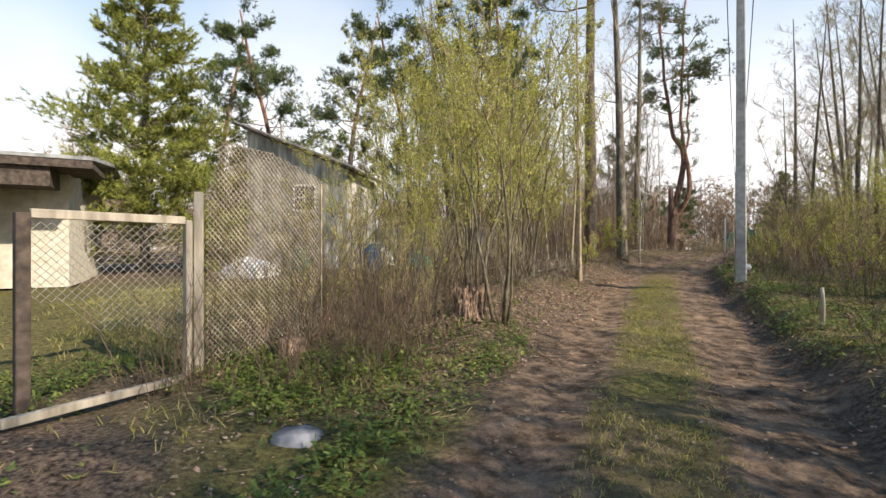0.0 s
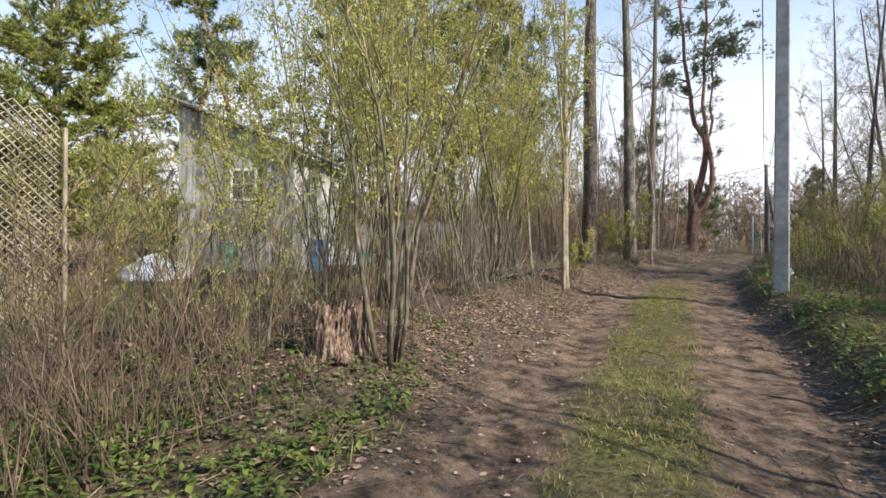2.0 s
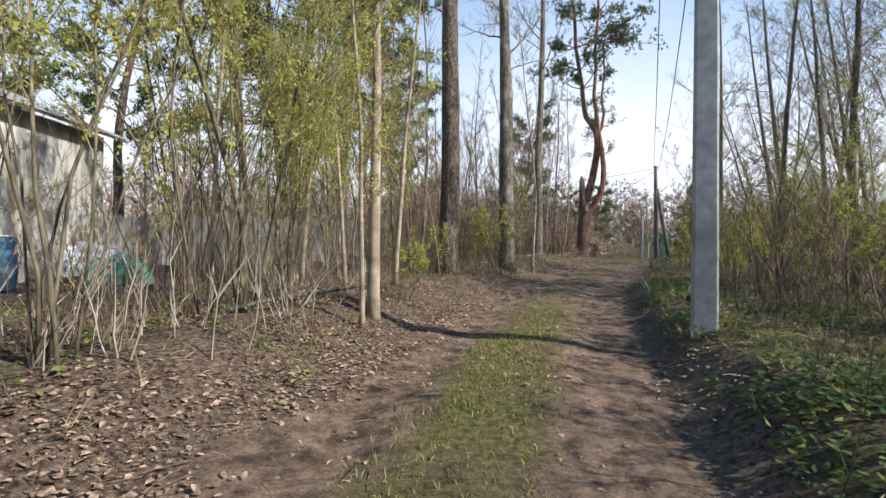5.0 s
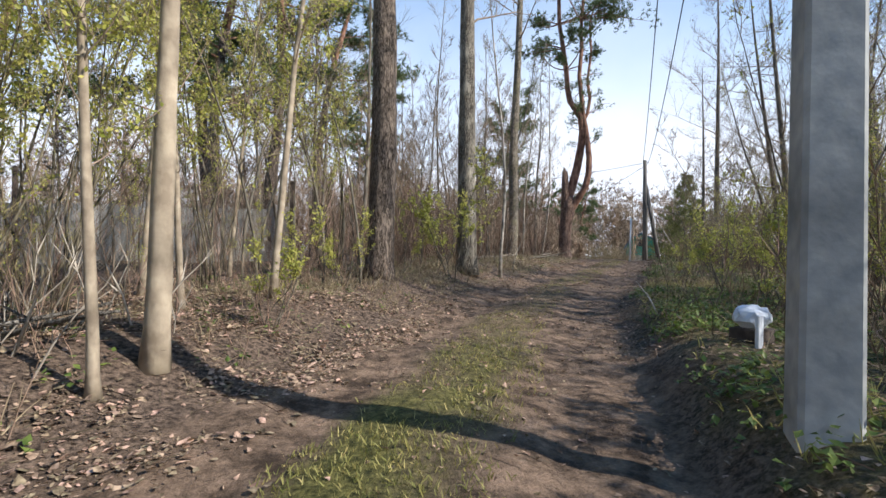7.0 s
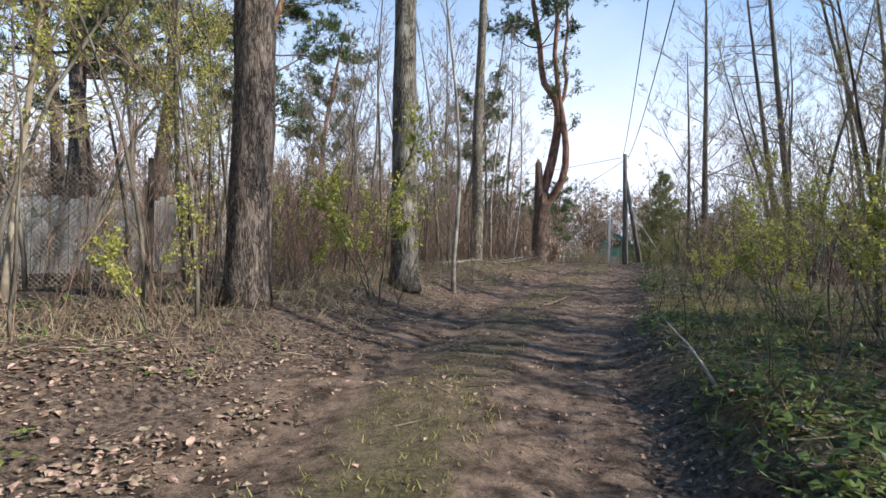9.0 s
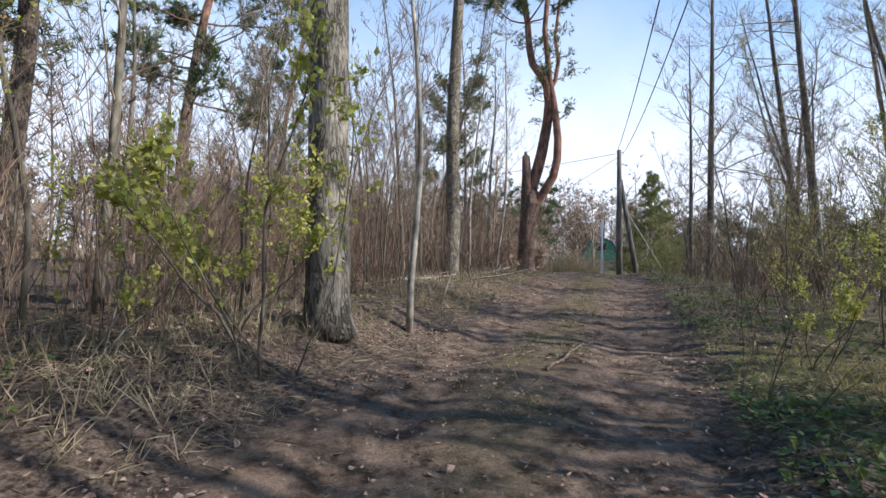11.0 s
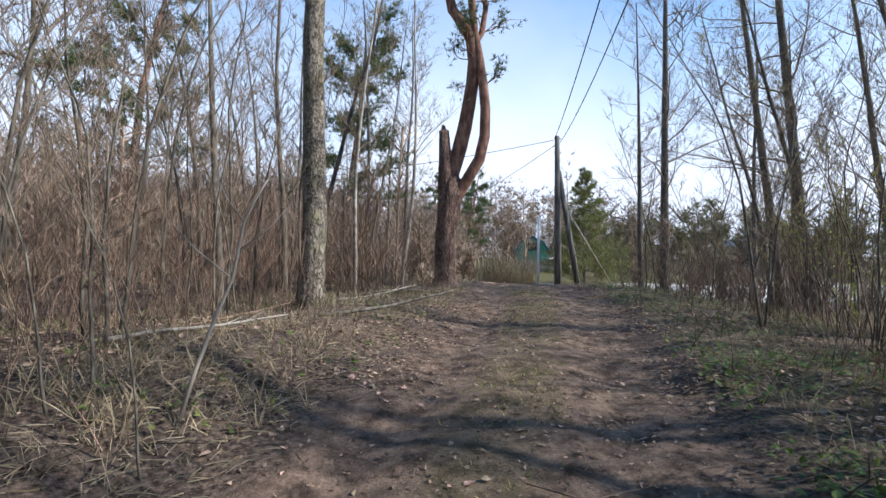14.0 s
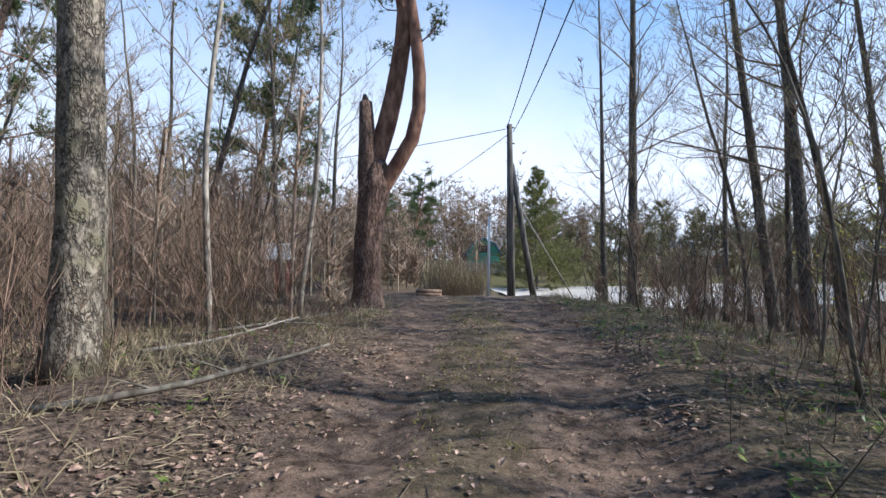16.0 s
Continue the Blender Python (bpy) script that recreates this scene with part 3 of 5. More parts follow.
def pine_bough(arms, crown, p, d, length, r0, rng, needle=0.13, shoots=10, tufts=5, width=0.016):
    """A pine bough whose side shoots end in loose round tufts of needles."""
    q = limb(p, d, length, 6, 0.14, 0.05, rng)
    arms.tube(q, taper(r0, 0.006, 6), 5, False)
    for j in range(shoots):
        f = rng.uniform(0.3, 1.0) ** 0.8 * 5.99
        k = int(f)
        e = (q[k + 1] - q[k]).normalized() + outward(rng, rng.uniform(-0.1, 0.5)) * 0.9
        w = limb(q[k].lerp(q[k + 1], f - k), e, length * rng.uniform(0.16, 0.36), 3, 0.2, 0.07, rng)
        arms.tube([w[0], w[2], w[3]], [r0 * 0.3, 0.005, 0.003], 3, False)
        for _ in range(tufts):
            t = w[rng.randint(1, 3)] + Vector([rng.gauss(0, 0.05 + 0.03 * length) for _ in "xyz"])
            ax = (w[3] - w[0]).normalized() * 0.5 + Vector((0, 0, 0.25))
            for _ in range(13):
                nd = (ax + Vector([rng.gauss(0, 0.7) for _ in "xyz"])).normalized()
                crown.spike(t, nd, needle * rng.uniform(0.7, 1.3), width, rng)


def pine(name, seed, tall, r, low=0.55, limbs=20, label="", group="", curve=None, lean=(0, 0), spread=0.16, needle=0.16, clumps=22, stubs=8):
    """A pine: bare trunk, dark plates below, red bark above, needle clumps high up."""
    rng = random.Random(seed)
    top = new(name)
    tagged(top, label, "pine tree", group)
    n = 16
    pts = [Vector(c) for c in curve] if curve else limb(Vector((0, 0, 0)), Vector((lean[0], lean[1], 1)), tall, n, 0.03, 0.03, rng)
    n = len(pts) - 1
    rad = [r * (1 - 0.78 * (k / n)) for k in range(n + 1)]
    cut = int(n * 0.5)
    a, b, arms, crown = Shape(), Shape(), Shape(), Shape()
    a = trunk_shape(pts[:cut + 1], rad[:cut + 1], 22 if r > 0.2 else 12, 0.10, seed, 5)
    b.tube(pts[cut:], rad[cut:], 10)
    part("trunk", a, M_PINEB, top)
    part("upper_trunk", b, M_PINER, top, "reddish upper pine trunk")
    for i in range(stubs):
        k = rng.randint(n // 5, cut + 1)
        st = limb(pts[k], outward(rng, 0.1), rng.uniform(0.2, 0.6), 3, 0.1, 0, rng)
        arms.tube(st, taper(0.02, 0.008, 3), 5)
    for i in range(limbs):
        f = low + (0.99 - low) * (i + rng.random()) / limbs
        k = min(int(f * n), n - 1)
        pine_bough(arms, crown, pts[k].lerp(pts[k + 1], f * n - k), outward(rng, rng.uniform(-0.15, 0.4)), tall * spread * rng.uniform(0.5, 1.2) * (1.25 - f * 0.6), rad[k] * 0.28, rng, needle, clumps // 2, 6, needle * 0.13)
    part("bough_spray", arms, M_PINER, top)["kind"] = "stuff"
    part("crown", crown, M_NEEDLE, top)
    return top


def spruce(name, seed, tall, wide, r, label="", material=None, needle=0.12, whorls=26, per=9, sparse=1.0, blades=16, clumps=16, bare=0.04):
    """A spruce: whorls of drooping needle boughs that shorten towards the top."""
    rng = random.Random(seed)
    top = new(name)
    tagged(top, label, "spruce tree")
    t, arms, crown = Shape(), Shape(), Shape()
    t.tube([Vector((rng.gauss(0, 0.02), rng.gauss(0, 0.02), tall * k / 12)) for k in range(13)], taper(r, 0.01, 12), 9)
    for w in range(whorls):
        f = bare + (0.985 - bare) * (w / whorls)
        z = tall * f
        length = wide * (1 - f) ** 0.85 * rng.uniform(0.8, 1.15) + 0.12
        for k in range(max(4, int(per * (1.1 - f * 0.5)))):
            needle_limb(arms, crown, Vector((0, 0, z + rng.uniform(-0.1, 0.1))), outward(rng, rng.uniform(0.0, 0.35) + f * 0.5), length * rng.uniform(0.7, 1.15), 0.018, rng, needle, 0.045 * (1 - f), max(5, int(clumps * (1 - f * 0.6) * sparse)), 0.024, blades)
    part("trunk", t, M_BARKD, top)
    part("bough_spray", arms, M_TWIG, top)["kind"] = "stuff"
    part("crown", crown, material or M_SPRUCE, top)
    return top


# the large trees beside the lane
big_pine = pine("pine_tree", 3, 19, 0.235, low=0.50, limbs=16, label="tall thick pine with dark furrowed bark beside the lane", curve=[(0.05 * math.sin(k * 0.9), 0.04 * math.sin(k * 0.7 + 1), 19 * k / 16) for k in range(17)])
big_pine.matrix_world = at(5.46, 18.55, 20)
old_birch = broadleaf("birch_tree", 8, 17, 0.23, M_BIRCHO, M_LEAFO, leaves=0.5, limbs=22, low=0.30, spread=0.22, slope=0.8, wob=0.008, label="old birch with dark cracked lower bark beside the lane")
old_birch.matrix_world = at(7.49, 20.86, 60)
aspen = broadleaf("aspen_tree", 14, 18, 0.185, M_ASPEN, M_LEAFO, leaves=0.3, limbs=18, low=0.42, spread=0.2, wob=0.025, label="straight grey-barked tree with a mossy foot")
aspen.matrix_world = at(10.47, 26.95, 0)

# the forked pine: a leaning pair of limbs above one trunk, with a broken stub
def forked_pine():
    rng = random.Random(5)
    top = thing("pine_tree", 14.49, 31.68, label="old forked pine with curved red limbs and a broken stub", category="pine tree")
    base = Shape()
    V = Vector
    base = trunk_shape([V((0, 0, -0.1)), V((-0.02, 0, 0.4)), V((0.0, 0, 1.2)), V((0.06, -0.02, 1.9)), V((0.12, -0.05, 2.4)), V((0.16, -0.07, 2.8)), V((0.18, -0.08, 3.05))], [0.31, 0.275, 0.265, 0.28, 0.32, 0.22, 0.05], 20, 0.10, 3, 8)
    part("trunk", base, M_PINEF, top)
    # right of the view from the lane runs along (0.89, -0.46)
    e = V((0.89, -0.46, 0))

    def way(rows):
        return [e * a + V((0, 0, z)) + V((0.46, 0.89, 0)) * b for a, z, b in rows]
    left = way([(0.03, 1.7, 0), (0.03, 2.3, 0), (0.12, 2.9, 0.05), (0.33, 3.6, 0.1), (0.47, 4.2, 0.1), (0.57, 4.8, 0.1), (0.65, 5.3, 0.05), (0.69, 5.9, 0), (0.60, 6.5, 0), (0.36, 6.9, 0), (0.10, 7.3, 0.1), (-0.02, 7.9, 0.2), (-0.1, 8.8, 0.2), (-0.25, 9.8, 0.2), (-0.45, 11.0, 0.2), (-0.5, 12.4, 0.2), (-0.7, 14.2, 0.3), (-0.6, 16.0, 0.3)])
    right = way([(0.10, 1.7, 0), (0.22, 2.25, 0), (0.54, 2.75, -0.05), (0.86, 3.3, -0.1), (0.99, 3.9, -0.1), (1.0, 4.6, -0.1), (0.94, 5.2, -0.1), (0.82, 6.0, -0.05), (0.70, 6.6, 0), (0.62, 7.4, 0), (0.50, 8.4, 0), (0.58, 9.6, 0), (0.55, 11.0, 0), (0.7, 12.6, 0), (0.6, 14.4, 0), (0.9, 16.4, 0)])
    third = way([(0.64, 6.2, 0), (0.88, 6.7, 0.2), (0.98, 7.4, 0.3), (0.86, 8.3, 0.3), (1.0, 9.6, 0.4), (0.9, 11, 0.4), (1.3, 12.4, 0.5)])
    for nm, q, r0 in (("limb", left, 0.225), ("limb", right, 0.17), ("limb", third, 0.09)):
        s = Shape()
        s.tube(q, [max(r0 * (1 - 0.75 * k / len(q)), 0.03) for k in range(len(q))], 11)
        part(nm, s, M_PINER, top, "curved reddish limb")
    stub = Shape()
    stub.tube(way([(0.04, 1.9, 0), (0.0, 2.6, 0), (-0.02, 3.3, -0.05), (-0.06, 4.05, -0.05)]), [0.2, 0.22, 0.17, 0.13], 9)
    stub.tube(way([(-0.06, 4.0, -0.05), (-0.08, 4.2, -0.05)]), [0.10, 0.03], 6)
    part("broken_stub", stub, M_PINEF, top)
    arms, crown = Shape(), Shape()
    for q in (left, right):
        for k in range(12, len(q)):
            for _ in range(4):
                pine_bough(arms, crown, q[k], outward(rng, rng.uniform(-0.1, 0.5)), rng.uniform(1.3, 3.0), 0.035, rng, 0.18, 11, 6, 0.026)
    # a flat shelf of needles on the open side, and small loose tufts round the bend
    for k in range(5):
        pine_bough(arms, crown, right[12], e * rng.uniform(0.8, 1.3) + V((rng.gauss(0, 0.35), rng.gauss(0, 0.35), 0.16)), rng.uniform(1.6, 2.8), 0.035, rng, 0.16, 10, 6, 0.024)
    for q, lo, hi, many in ((left, 7, 12, 9), (right, 6, 11, 8), (third, 1, 6, 12)):
        for _ in range(many):
            d = outward(rng, rng.uniform(-0.15, 0.45)) + (e * 0.5 if q is not left else V((0.2, 0.5, 0)))
            pine_bough(arms, crown, q[rng.randint(lo, hi)], d, rng.uniform(0.5, 1.25), 0.018, rng, 0.13, 5, 4, 0.015)
    for q in (left, right):
        for _ in range(14):
            k = rng.randint(7, 14)
            w = limb(q[k], outward(rng, rng.uniform(-0.3, 0.5)), rng.uniform(0.4, 1.1), 4, 0.2, 0.03, rng)
            arms.tube(w, taper(0.014, 0.003, 4), 4, False)
    part("bough_spray", arms, M_PINER, top)["kind"] = "stuff"
    part("crown", crown, M_NEEDLE, top)


forked_pine()

# young birches on the bank
yb = broadleaf("birch_tree", 21, 9, 0.085, M_BIRCH, M_LEAF, leaves=1.6, leaf_size=0.055, limbs=18, low=0.3, spread=0.2, slope=1.4, wob=0.02, label="young pale birch with fresh yellow-green leaves", group="young birches")
yb.matrix_world = at(3.73, 13.74, 0)
tb = broadleaf("birch_tree", 23, 9, 0.052, M_BIRCH, M_LEAF, leaves=1.5, leaf_size=0.055, limbs=22, low=0.22, spread=0.17, slope=1.4, wob=0.03, label="slim pale young birch with fresh yellow-green leaves", group="young birches")
tb.matrix_world = at(4.13, 16.07, 80, 0.9)
for x, y, r, s in ((3.3, 15.6, 200, 0.8), (1.6, 14.2, 130, 0.9), (2.9, 19.2, 60, 0.9), (3.6, 13.2, 300, 0.75), (2.4, 16.9, 20, 1.0)):
    copy_thing(tb, at(x, y, r, s))

# slim bare trees of the woods, both sides
bt = [broadleaf("bare_tree", 120 + i, 12, 0.062 + 0.012 * i, M_BARK, M_LEAFO, leaves=0.12, leaf_size=0.04, limbs=25, low=0.2, spread=0.18, slope=1.5, wob=0.03, label="slim tall bare tree with fine brown twigs", group="bare woodland trees") for i in range(3)]
wr = random.Random(404)
bare_spots = []
while len(bare_spots) < 34:
    y = wr.uniform(20.5, 44)
    x = float(np.interp(y, ROAD_Y, ROAD_X)) - wr.uniform(4.2, 17)
    if x > 2.2 and math.hypot(x - 7.5, y - 20.9) > 1.2:
        bare_spots.append((x, y))
while len(bare_spots) < 44:
    y = wr.uniform(18, 32)
    bare_spots.append((float(np.interp(y, ROAD_Y, ROAD_X)) + wr.uniform(8, 16), y))
for i, (x, y) in enumerate(bare_spots):
    m = at(x, y, wr.uniform(0, 360), wr.uniform(0.6, 1.15), tx=wr.gauss(0, 2), ty=wr.gauss(0, 2))
    if i < 3:
        bt[i].matrix_world = m
    else:
        copy_thing(bt[i % 3], m)

# alders to the right of the lane
al = [broadleaf("alder_tree", 31 + i, 15, 0.125, M_BARKD, M_LEAF, leaves=1.0, leaf_size=0.045, limbs=24, low=0.25, spread=0.22, slope=1.1, wob=0.022 + 0.012 * i, label="slender bare alder with dark bark and catkin twigs", group="alders beside the lane") for i in range(3)]
spots = [(24.3, 26.0, -2, 0.9, 2), (26, 27.5, 2, 0.9, 1),
         (19.5, 21.5, 2, 0.8, 0), (21.5, 24.3, 1, 0.85, 1), (19.0, 19.0, -2, 0.8, 2), (16.6, 17.2, 1, 0.9, 0), (18.6, 15.6, -2, 1.0, 2), (13.9, 14.4, 2, 0.8, 1),
         (15.5, 12.6, -1, 0.9, 0), (12.8, 14.6, 2, 0.7, 1), (17.8, 12.9, 1, 1.0, 0), (20.6, 16.6, 2, 1.05, 1), (28, 33, 0, 1.1, 0), (30, 29, 0, 1.0, 1), (26.5, 22.5, 0, 1.1, 2), 
         (26.4, 31.2, 1, 0.8, 2), (25.2, 24.6, 3, 0.8, 0), (20.4, 26.2, 2, 0.6, 2), (28.5, 25.5, 0, 1.0, 1), (17.6, 22.6, 2, 0.55, 2), (16.2, 14.4, 0, 0.7, 1),
         (12.2, 16.6, 1, 0.72, 0), (13.4, 16.0, -1, 0.8, 1), (14.6, 17.8, 0, 0.8, 0), (15.2, 15.6, 1, 0.75, 2),
         # these four are unseen behind the start, added to shade the ground there
         (8.6, -3.0, 0, 1.0, 0), (10.8, -5.6, 0, 1.0, 2), (6.0, -8.0, 0, 1.0, 1), (13.4, -8.8, 0, 1.1, 1)]
used = set()
rng = random.Random(77)
for x, y, tilt, s, k in spots:
    m = Matrix.Translation((x, y, gz(x, y) - 0.05)) @ Matrix.Rotation(radians(-tilt), 4, Vector((0.46, 0.89, 0))) @ Matrix.Rotation(rng.uniform(0, 6.28), 4, "Z") @ Matrix.Scale(s, 4)
    if k in used:
        copy_thing(al[k], m)
    else:
        al[k].matrix_world = m
        used.add(k)

# the straight alders that stand together near the crest
sa = broadleaf("alder_tree", 41, 16, 0.165, M_BARKD, M_LEAFO, leaves=0.3, leaf_size=0.05, limbs=24, low=0.22, spread=0.27, slope=0.45, wob=0.007, label="straight tall alder with long arching bare limbs", group="alders by the crest")
lane_way = Vector((0.46, 0.89, 0))
for i, (x, y, tilt, s) in enumerate(((23.1, 32.7, 0.5, 1.0), (23.8, 34.5, 1.5, 0.72), (23.55, 28.95, 7.0, 0.85), (22.9, 27.9, 4.5, 0.95), (23.5, 28.6, 1.0, 0.5), (24.6, 25.4, 6.0, 0.75), (28.0, 27.2, -2.0, 0.8))):
    m = Matrix.Translation((x, y, gz(x, y) - 0.05)) @ Matrix.Rotation(radians(-tilt), 4, lane_way) @ Matrix.Rotation(1.3 * i, 4, "Z") @ Matrix.Scale(s, 4)
    if i:
        copy_thing(sa, m)
    else:
        sa.matrix_world = m

# willow shrubs with young leaves along the left bank and right of the lane
ws = [shrub("willow_shrub", 50 + i, 7.4, 8, leaves=3.1, leaf_size=0.05, lean=0.14, r=0.015, material=M_BARKW, label="multi-stemmed willow shrub with fresh yellow-green leaves", group="willows on the bank", twigs=17) for i in range(3)]
# entries with y up to 3 are unseen, added to shade gate and bank
spots = [(0.1, 11.0, 1.0, 2), (1.5, 10.9, 0.95, 0), (2.0, 12.6, 0.9, 1), (-1.2, 8.4, 0.6, 1), (0.35, 8.9, 0.8, 0), (9.4, -1.8, 1.2, 0), (2.2, 15.4, 0.8, 2), (0.9, 15.2, 1.05, 0), (1.0, 17.4, 1.1, 1), (-0.8, 13.4, 1.1, 2), (2.6, 13.6, 0.55, 2), (-0.3, 7.4, 0.5, 2), (3.0, 17.6, 0.9, 0), (4.6, 20.4, 0.75, 2), (-0.2, 9.4, 0.8, 1), (10.6, 7.4, 0.55, 0), (12.0, 8.9, 0.65, 1), (13.4, 10.2, 0.6, 2), (11.8, 6.2, 0.6, 0), (14.6, 11.6, 0.7, 1), (12.9, 7.6, 0.7, 2), (9.6, 6.0, 0.42, 1), (14.2, 8.8, 0.75, 0), (-0.8, 11.6, 0.9, 0), (5.2, 0.6, 0.8, 0), (6.4, -0.4, 1.0, 1), (7.6, -1.2, 1.15, 2), (5.8, 1.9, 0.7, 1), (6.9, 2.2, 0.75, 2), (4.6, -1.2, 1.1, 0), (3.4, -1.9, 1.0, 1), (2.7, -1.0, 0.8, 2), (4.4, -3.0, 1.15, 2), (8.2, 3.0, 0.9, 1), (9.2, 9.6, 0.45, 0), (10.4, 11.4, 0.5, 1), (8.7, 8.0, 0.38, 2), (11.6, 12.6, 0.55, 0), (7.9, 6.4, 0.36, 1), (11.9, 15.2, 0.45, 1), (12.9, 16.7, 0.45, 2), (11.2, 14.1, 0.4, 0)]
used = set()
for x, y, s, k in spots:
    m = at(x, y, rng.uniform(0, 360), s)
    if k in used:
        copy_thing(ws[k], m)
    else:
        ws[k].matrix_world = m
        used.add(k)

# two old willows with thick crooked stems, and leafy growth by the birch
ow = shrub("willow_shrub", 71, 6.8, 5, leaves=1.8, leaf_size=0.05, lean=0.17, r=0.038, material=M_BARKW, label="old willow with thick crooked dark stems", group="old willows", twigs=15)
ow.matrix_world = at(0.65, 9.8, 40)
for x, y, r_, s_ in ((0.9, 7.55, 170, 0.75), (2.2, 13.3, 280, 0.95)):
    copy_thing(ow, at(x, y, r_, s_))
lb = shrub("leafy_shrub", 75, 2.6, 5, leaves=2.2, leaf_size=0.06, lean=0.35, r=0.012, label="small shrub with fresh yellow-green leaves", group="leafy shrubs", twigs=10)
lb.matrix_world = at(7.0, 19.8, 0)
vb = shrub("verge_shrub", 79, 2.4, 6, leaves=0.7, leaf_size=0.05, lean=0.3, r=0.010, label="thin shrub with sparse opening leaves on the verge", group="verge shrubs", twigs=10)
vb.matrix_world = at(10.4, 14.9, 0, 0.8)
# five with y below 3 are unseen, added to shade the ground at the start
# the last six leaf the right edge and are added to shade the rut
for x, y, r_, s_ in ((9.6, 14.9, 40, 0.45), (11.2, 17.6, 90, 0.7), (12.3, 18.4, 10, 0.8), (10.6, 15.8, 200, 0.6), (13.2, 20.6, 70, 0.8), (9.0, 10.2, 150, 0.6), (8.4, 7.6, 30, 0.7), (7.4, 5.6, 260, 0.6), (4.9, 17.6, 20, 0.5), (4.2, 15.2, 80, 0.5), (14.6, 20.4, 0, 0.7), (11.9, 16.0, 300, 0.9), (10.1, 12.2, 15, 0.8), (15.9, 23.0, 15, 0.45), (6.7, 20.3, 100, 0.7), (5.9, 19.4, 160, 0.6), (9.5, 8.4, 75, 0.8), (11.0, 9.0, 190, 0.7), (3.9, -0.6, 20, 1.1), (5.0, 0.9, 80, 1.2), (4.2, -2.4, 140, 1.1), (6.2, -0.4, 200, 1.2), (5.6, 2.7, 260, 1.0), (9.9, 13.6, 10, 0.6), (10.6, 14.4, 130, 0.7), (9.3, 11.6, 220, 0.65), (8.6, 9.3, 300, 0.6), (7.9, 8.2, 70, 0.55), (6.9, 6.6, 170, 0.5), (10.9, 16.9, 240, 0.6), (9.2, 12.6, 350, 0.5), (11.7, 19.2, 20, 0.5), (8.0, 9.9, 110, 0.5), (9.2, 8.6, 40, 1.0), (8.8, 7.2, 120, 0.9), (10.0, 10.0, 200, 1.0), (9.8, 7.6, 80, 1.1), (10.8, 9.4, 160, 1.2), (11.6, 10.9, 260, 1.2)):
    copy_thing(vb if x > 8.4 and r_ % 20 else lb, at(x, y, r_, s_))

# bare brown bushes round the mesh fence and before the shed, and right of the lane
bs = [shrub("bare_shrub", 140 + i, 2.6, 10, leaves=0.35, leaf_size=0.035, lean=0.26, r=0.009, material=M_STEM, label="bare brown twiggy bush with a few opening buds", group="bare bushes by the fence", twigs=14) for i in range(2)]
wr = random.Random(505)
# those with x above 10 are added to shade the lane and verge
for i, (x, y, s) in enumerate(((-1.6, 6.6, 0.8), (-0.9, 6.9, 0.75), (-2.0, 7.4, 0.95), (-2.9, 7.0, 0.9), (-1.1, 7.7, 0.9), (-0.4, 8.2, 0.7), (-1.9, 8.7, 0.8), (-0.3, 6.9, 0.5), (0.2, 9.6, 0.7), (1.2, 11.6, 0.7), (2.3, 14.6, 0.6), (15.8, 22.8, 1.2), (17.0, 21.4, 1.5), (18.2, 22.6, 1.4), (17.4, 23.9, 1.3), (19.5, 20.0, 1.5), (15.0, 21.4, 1.0), (18.4, 25.0, 1.2), (10.8, 14.7, 1.1), (11.6, 15.5, 1.15), (12.4, 16.5, 1.2), (11.2, 13.8, 1.0), (13.0, 17.6, 1.1), (-0.9, 9.0, 0.9), (-2.2, 6.2, 0.55))):
    m = at(x, y, wr.uniform(0, 360), s * 1.05)
    if i < 2:
        bs[i].matrix_world = m
    else:
        copy_thing(bs[i % 2], m)

# thin saplings, both sides
sp = [broadleaf("sapling", 90 + i, 4.5, 0.020, M_BARK, M_LEAF, leaves=0.5 + 0.3 * i, leaf_size=0.045, limbs=8, low=0.3, spread=0.26, slope=1.0, wob=0.075, label="thin young sapling with a few fresh leaves", category="sapling", group="saplings") for i in range(3)]
sb = broadleaf("sapling", 98, 5.0, 0.019, M_BARK, M_LEAFO, leaves=0, limbs=12, low=0.25, spread=0.22, slope=1.3, wob=0.07, label="thin bare young sapling with fine twigs", category="sapling", group="bare saplings")
sb.matrix_world = at(6.4, 23.6, 0)
used = set()


def sapling(x, y, s, k):
    m = at(x, y, rng.uniform(0, 360), s, tx=rng.gauss(0, 4), ty=rng.gauss(0, 4))
    if y > 21.5:
        copy_thing(sb, m)
    elif k in used:
        copy_thing(sp[k], m)
    else:
        sp[k].matrix_world = m
        used.add(k)


for i in range(80):
    y = rng.uniform(9, 31)
    u = rng.uniform(-2.3 if y < 19 else -3.2, -7.5)
    sapling(float(np.interp(y, ROAD_Y, ROAD_X)) + u / 0.88, y, rng.uniform(0.5, 1.3), rng.randint(0, 2))
for x, y, s, k in ((8.6, 22.9, 0.5, 0), (8.75, 23.1, 0.62, 1), (9.1, 22.45, 0.4, 2), (8.1, 23.6, 0.7, 0)):
    sapling(x, y, s, k)
for i in range(85):
    y = rng.uniform(3, 31)
    u = rng.uniform(2.6, 9)
    sapling(float(np.interp(y, ROAD_Y, ROAD_X)) + u / 0.88, y, rng.uniform(0.45, 1.2), rng.randint(0, 2))

ss = broadleaf("sapling", 97, 8.5, 0.044, M_SLIM, M_LEAFO, leaves=0.3, leaf_size=0.045, limbs=16, low=0.3, spread=0.18, slope=1.4, wob=0.045, label="slim grey sapling standing close to the lane", category="sapling")
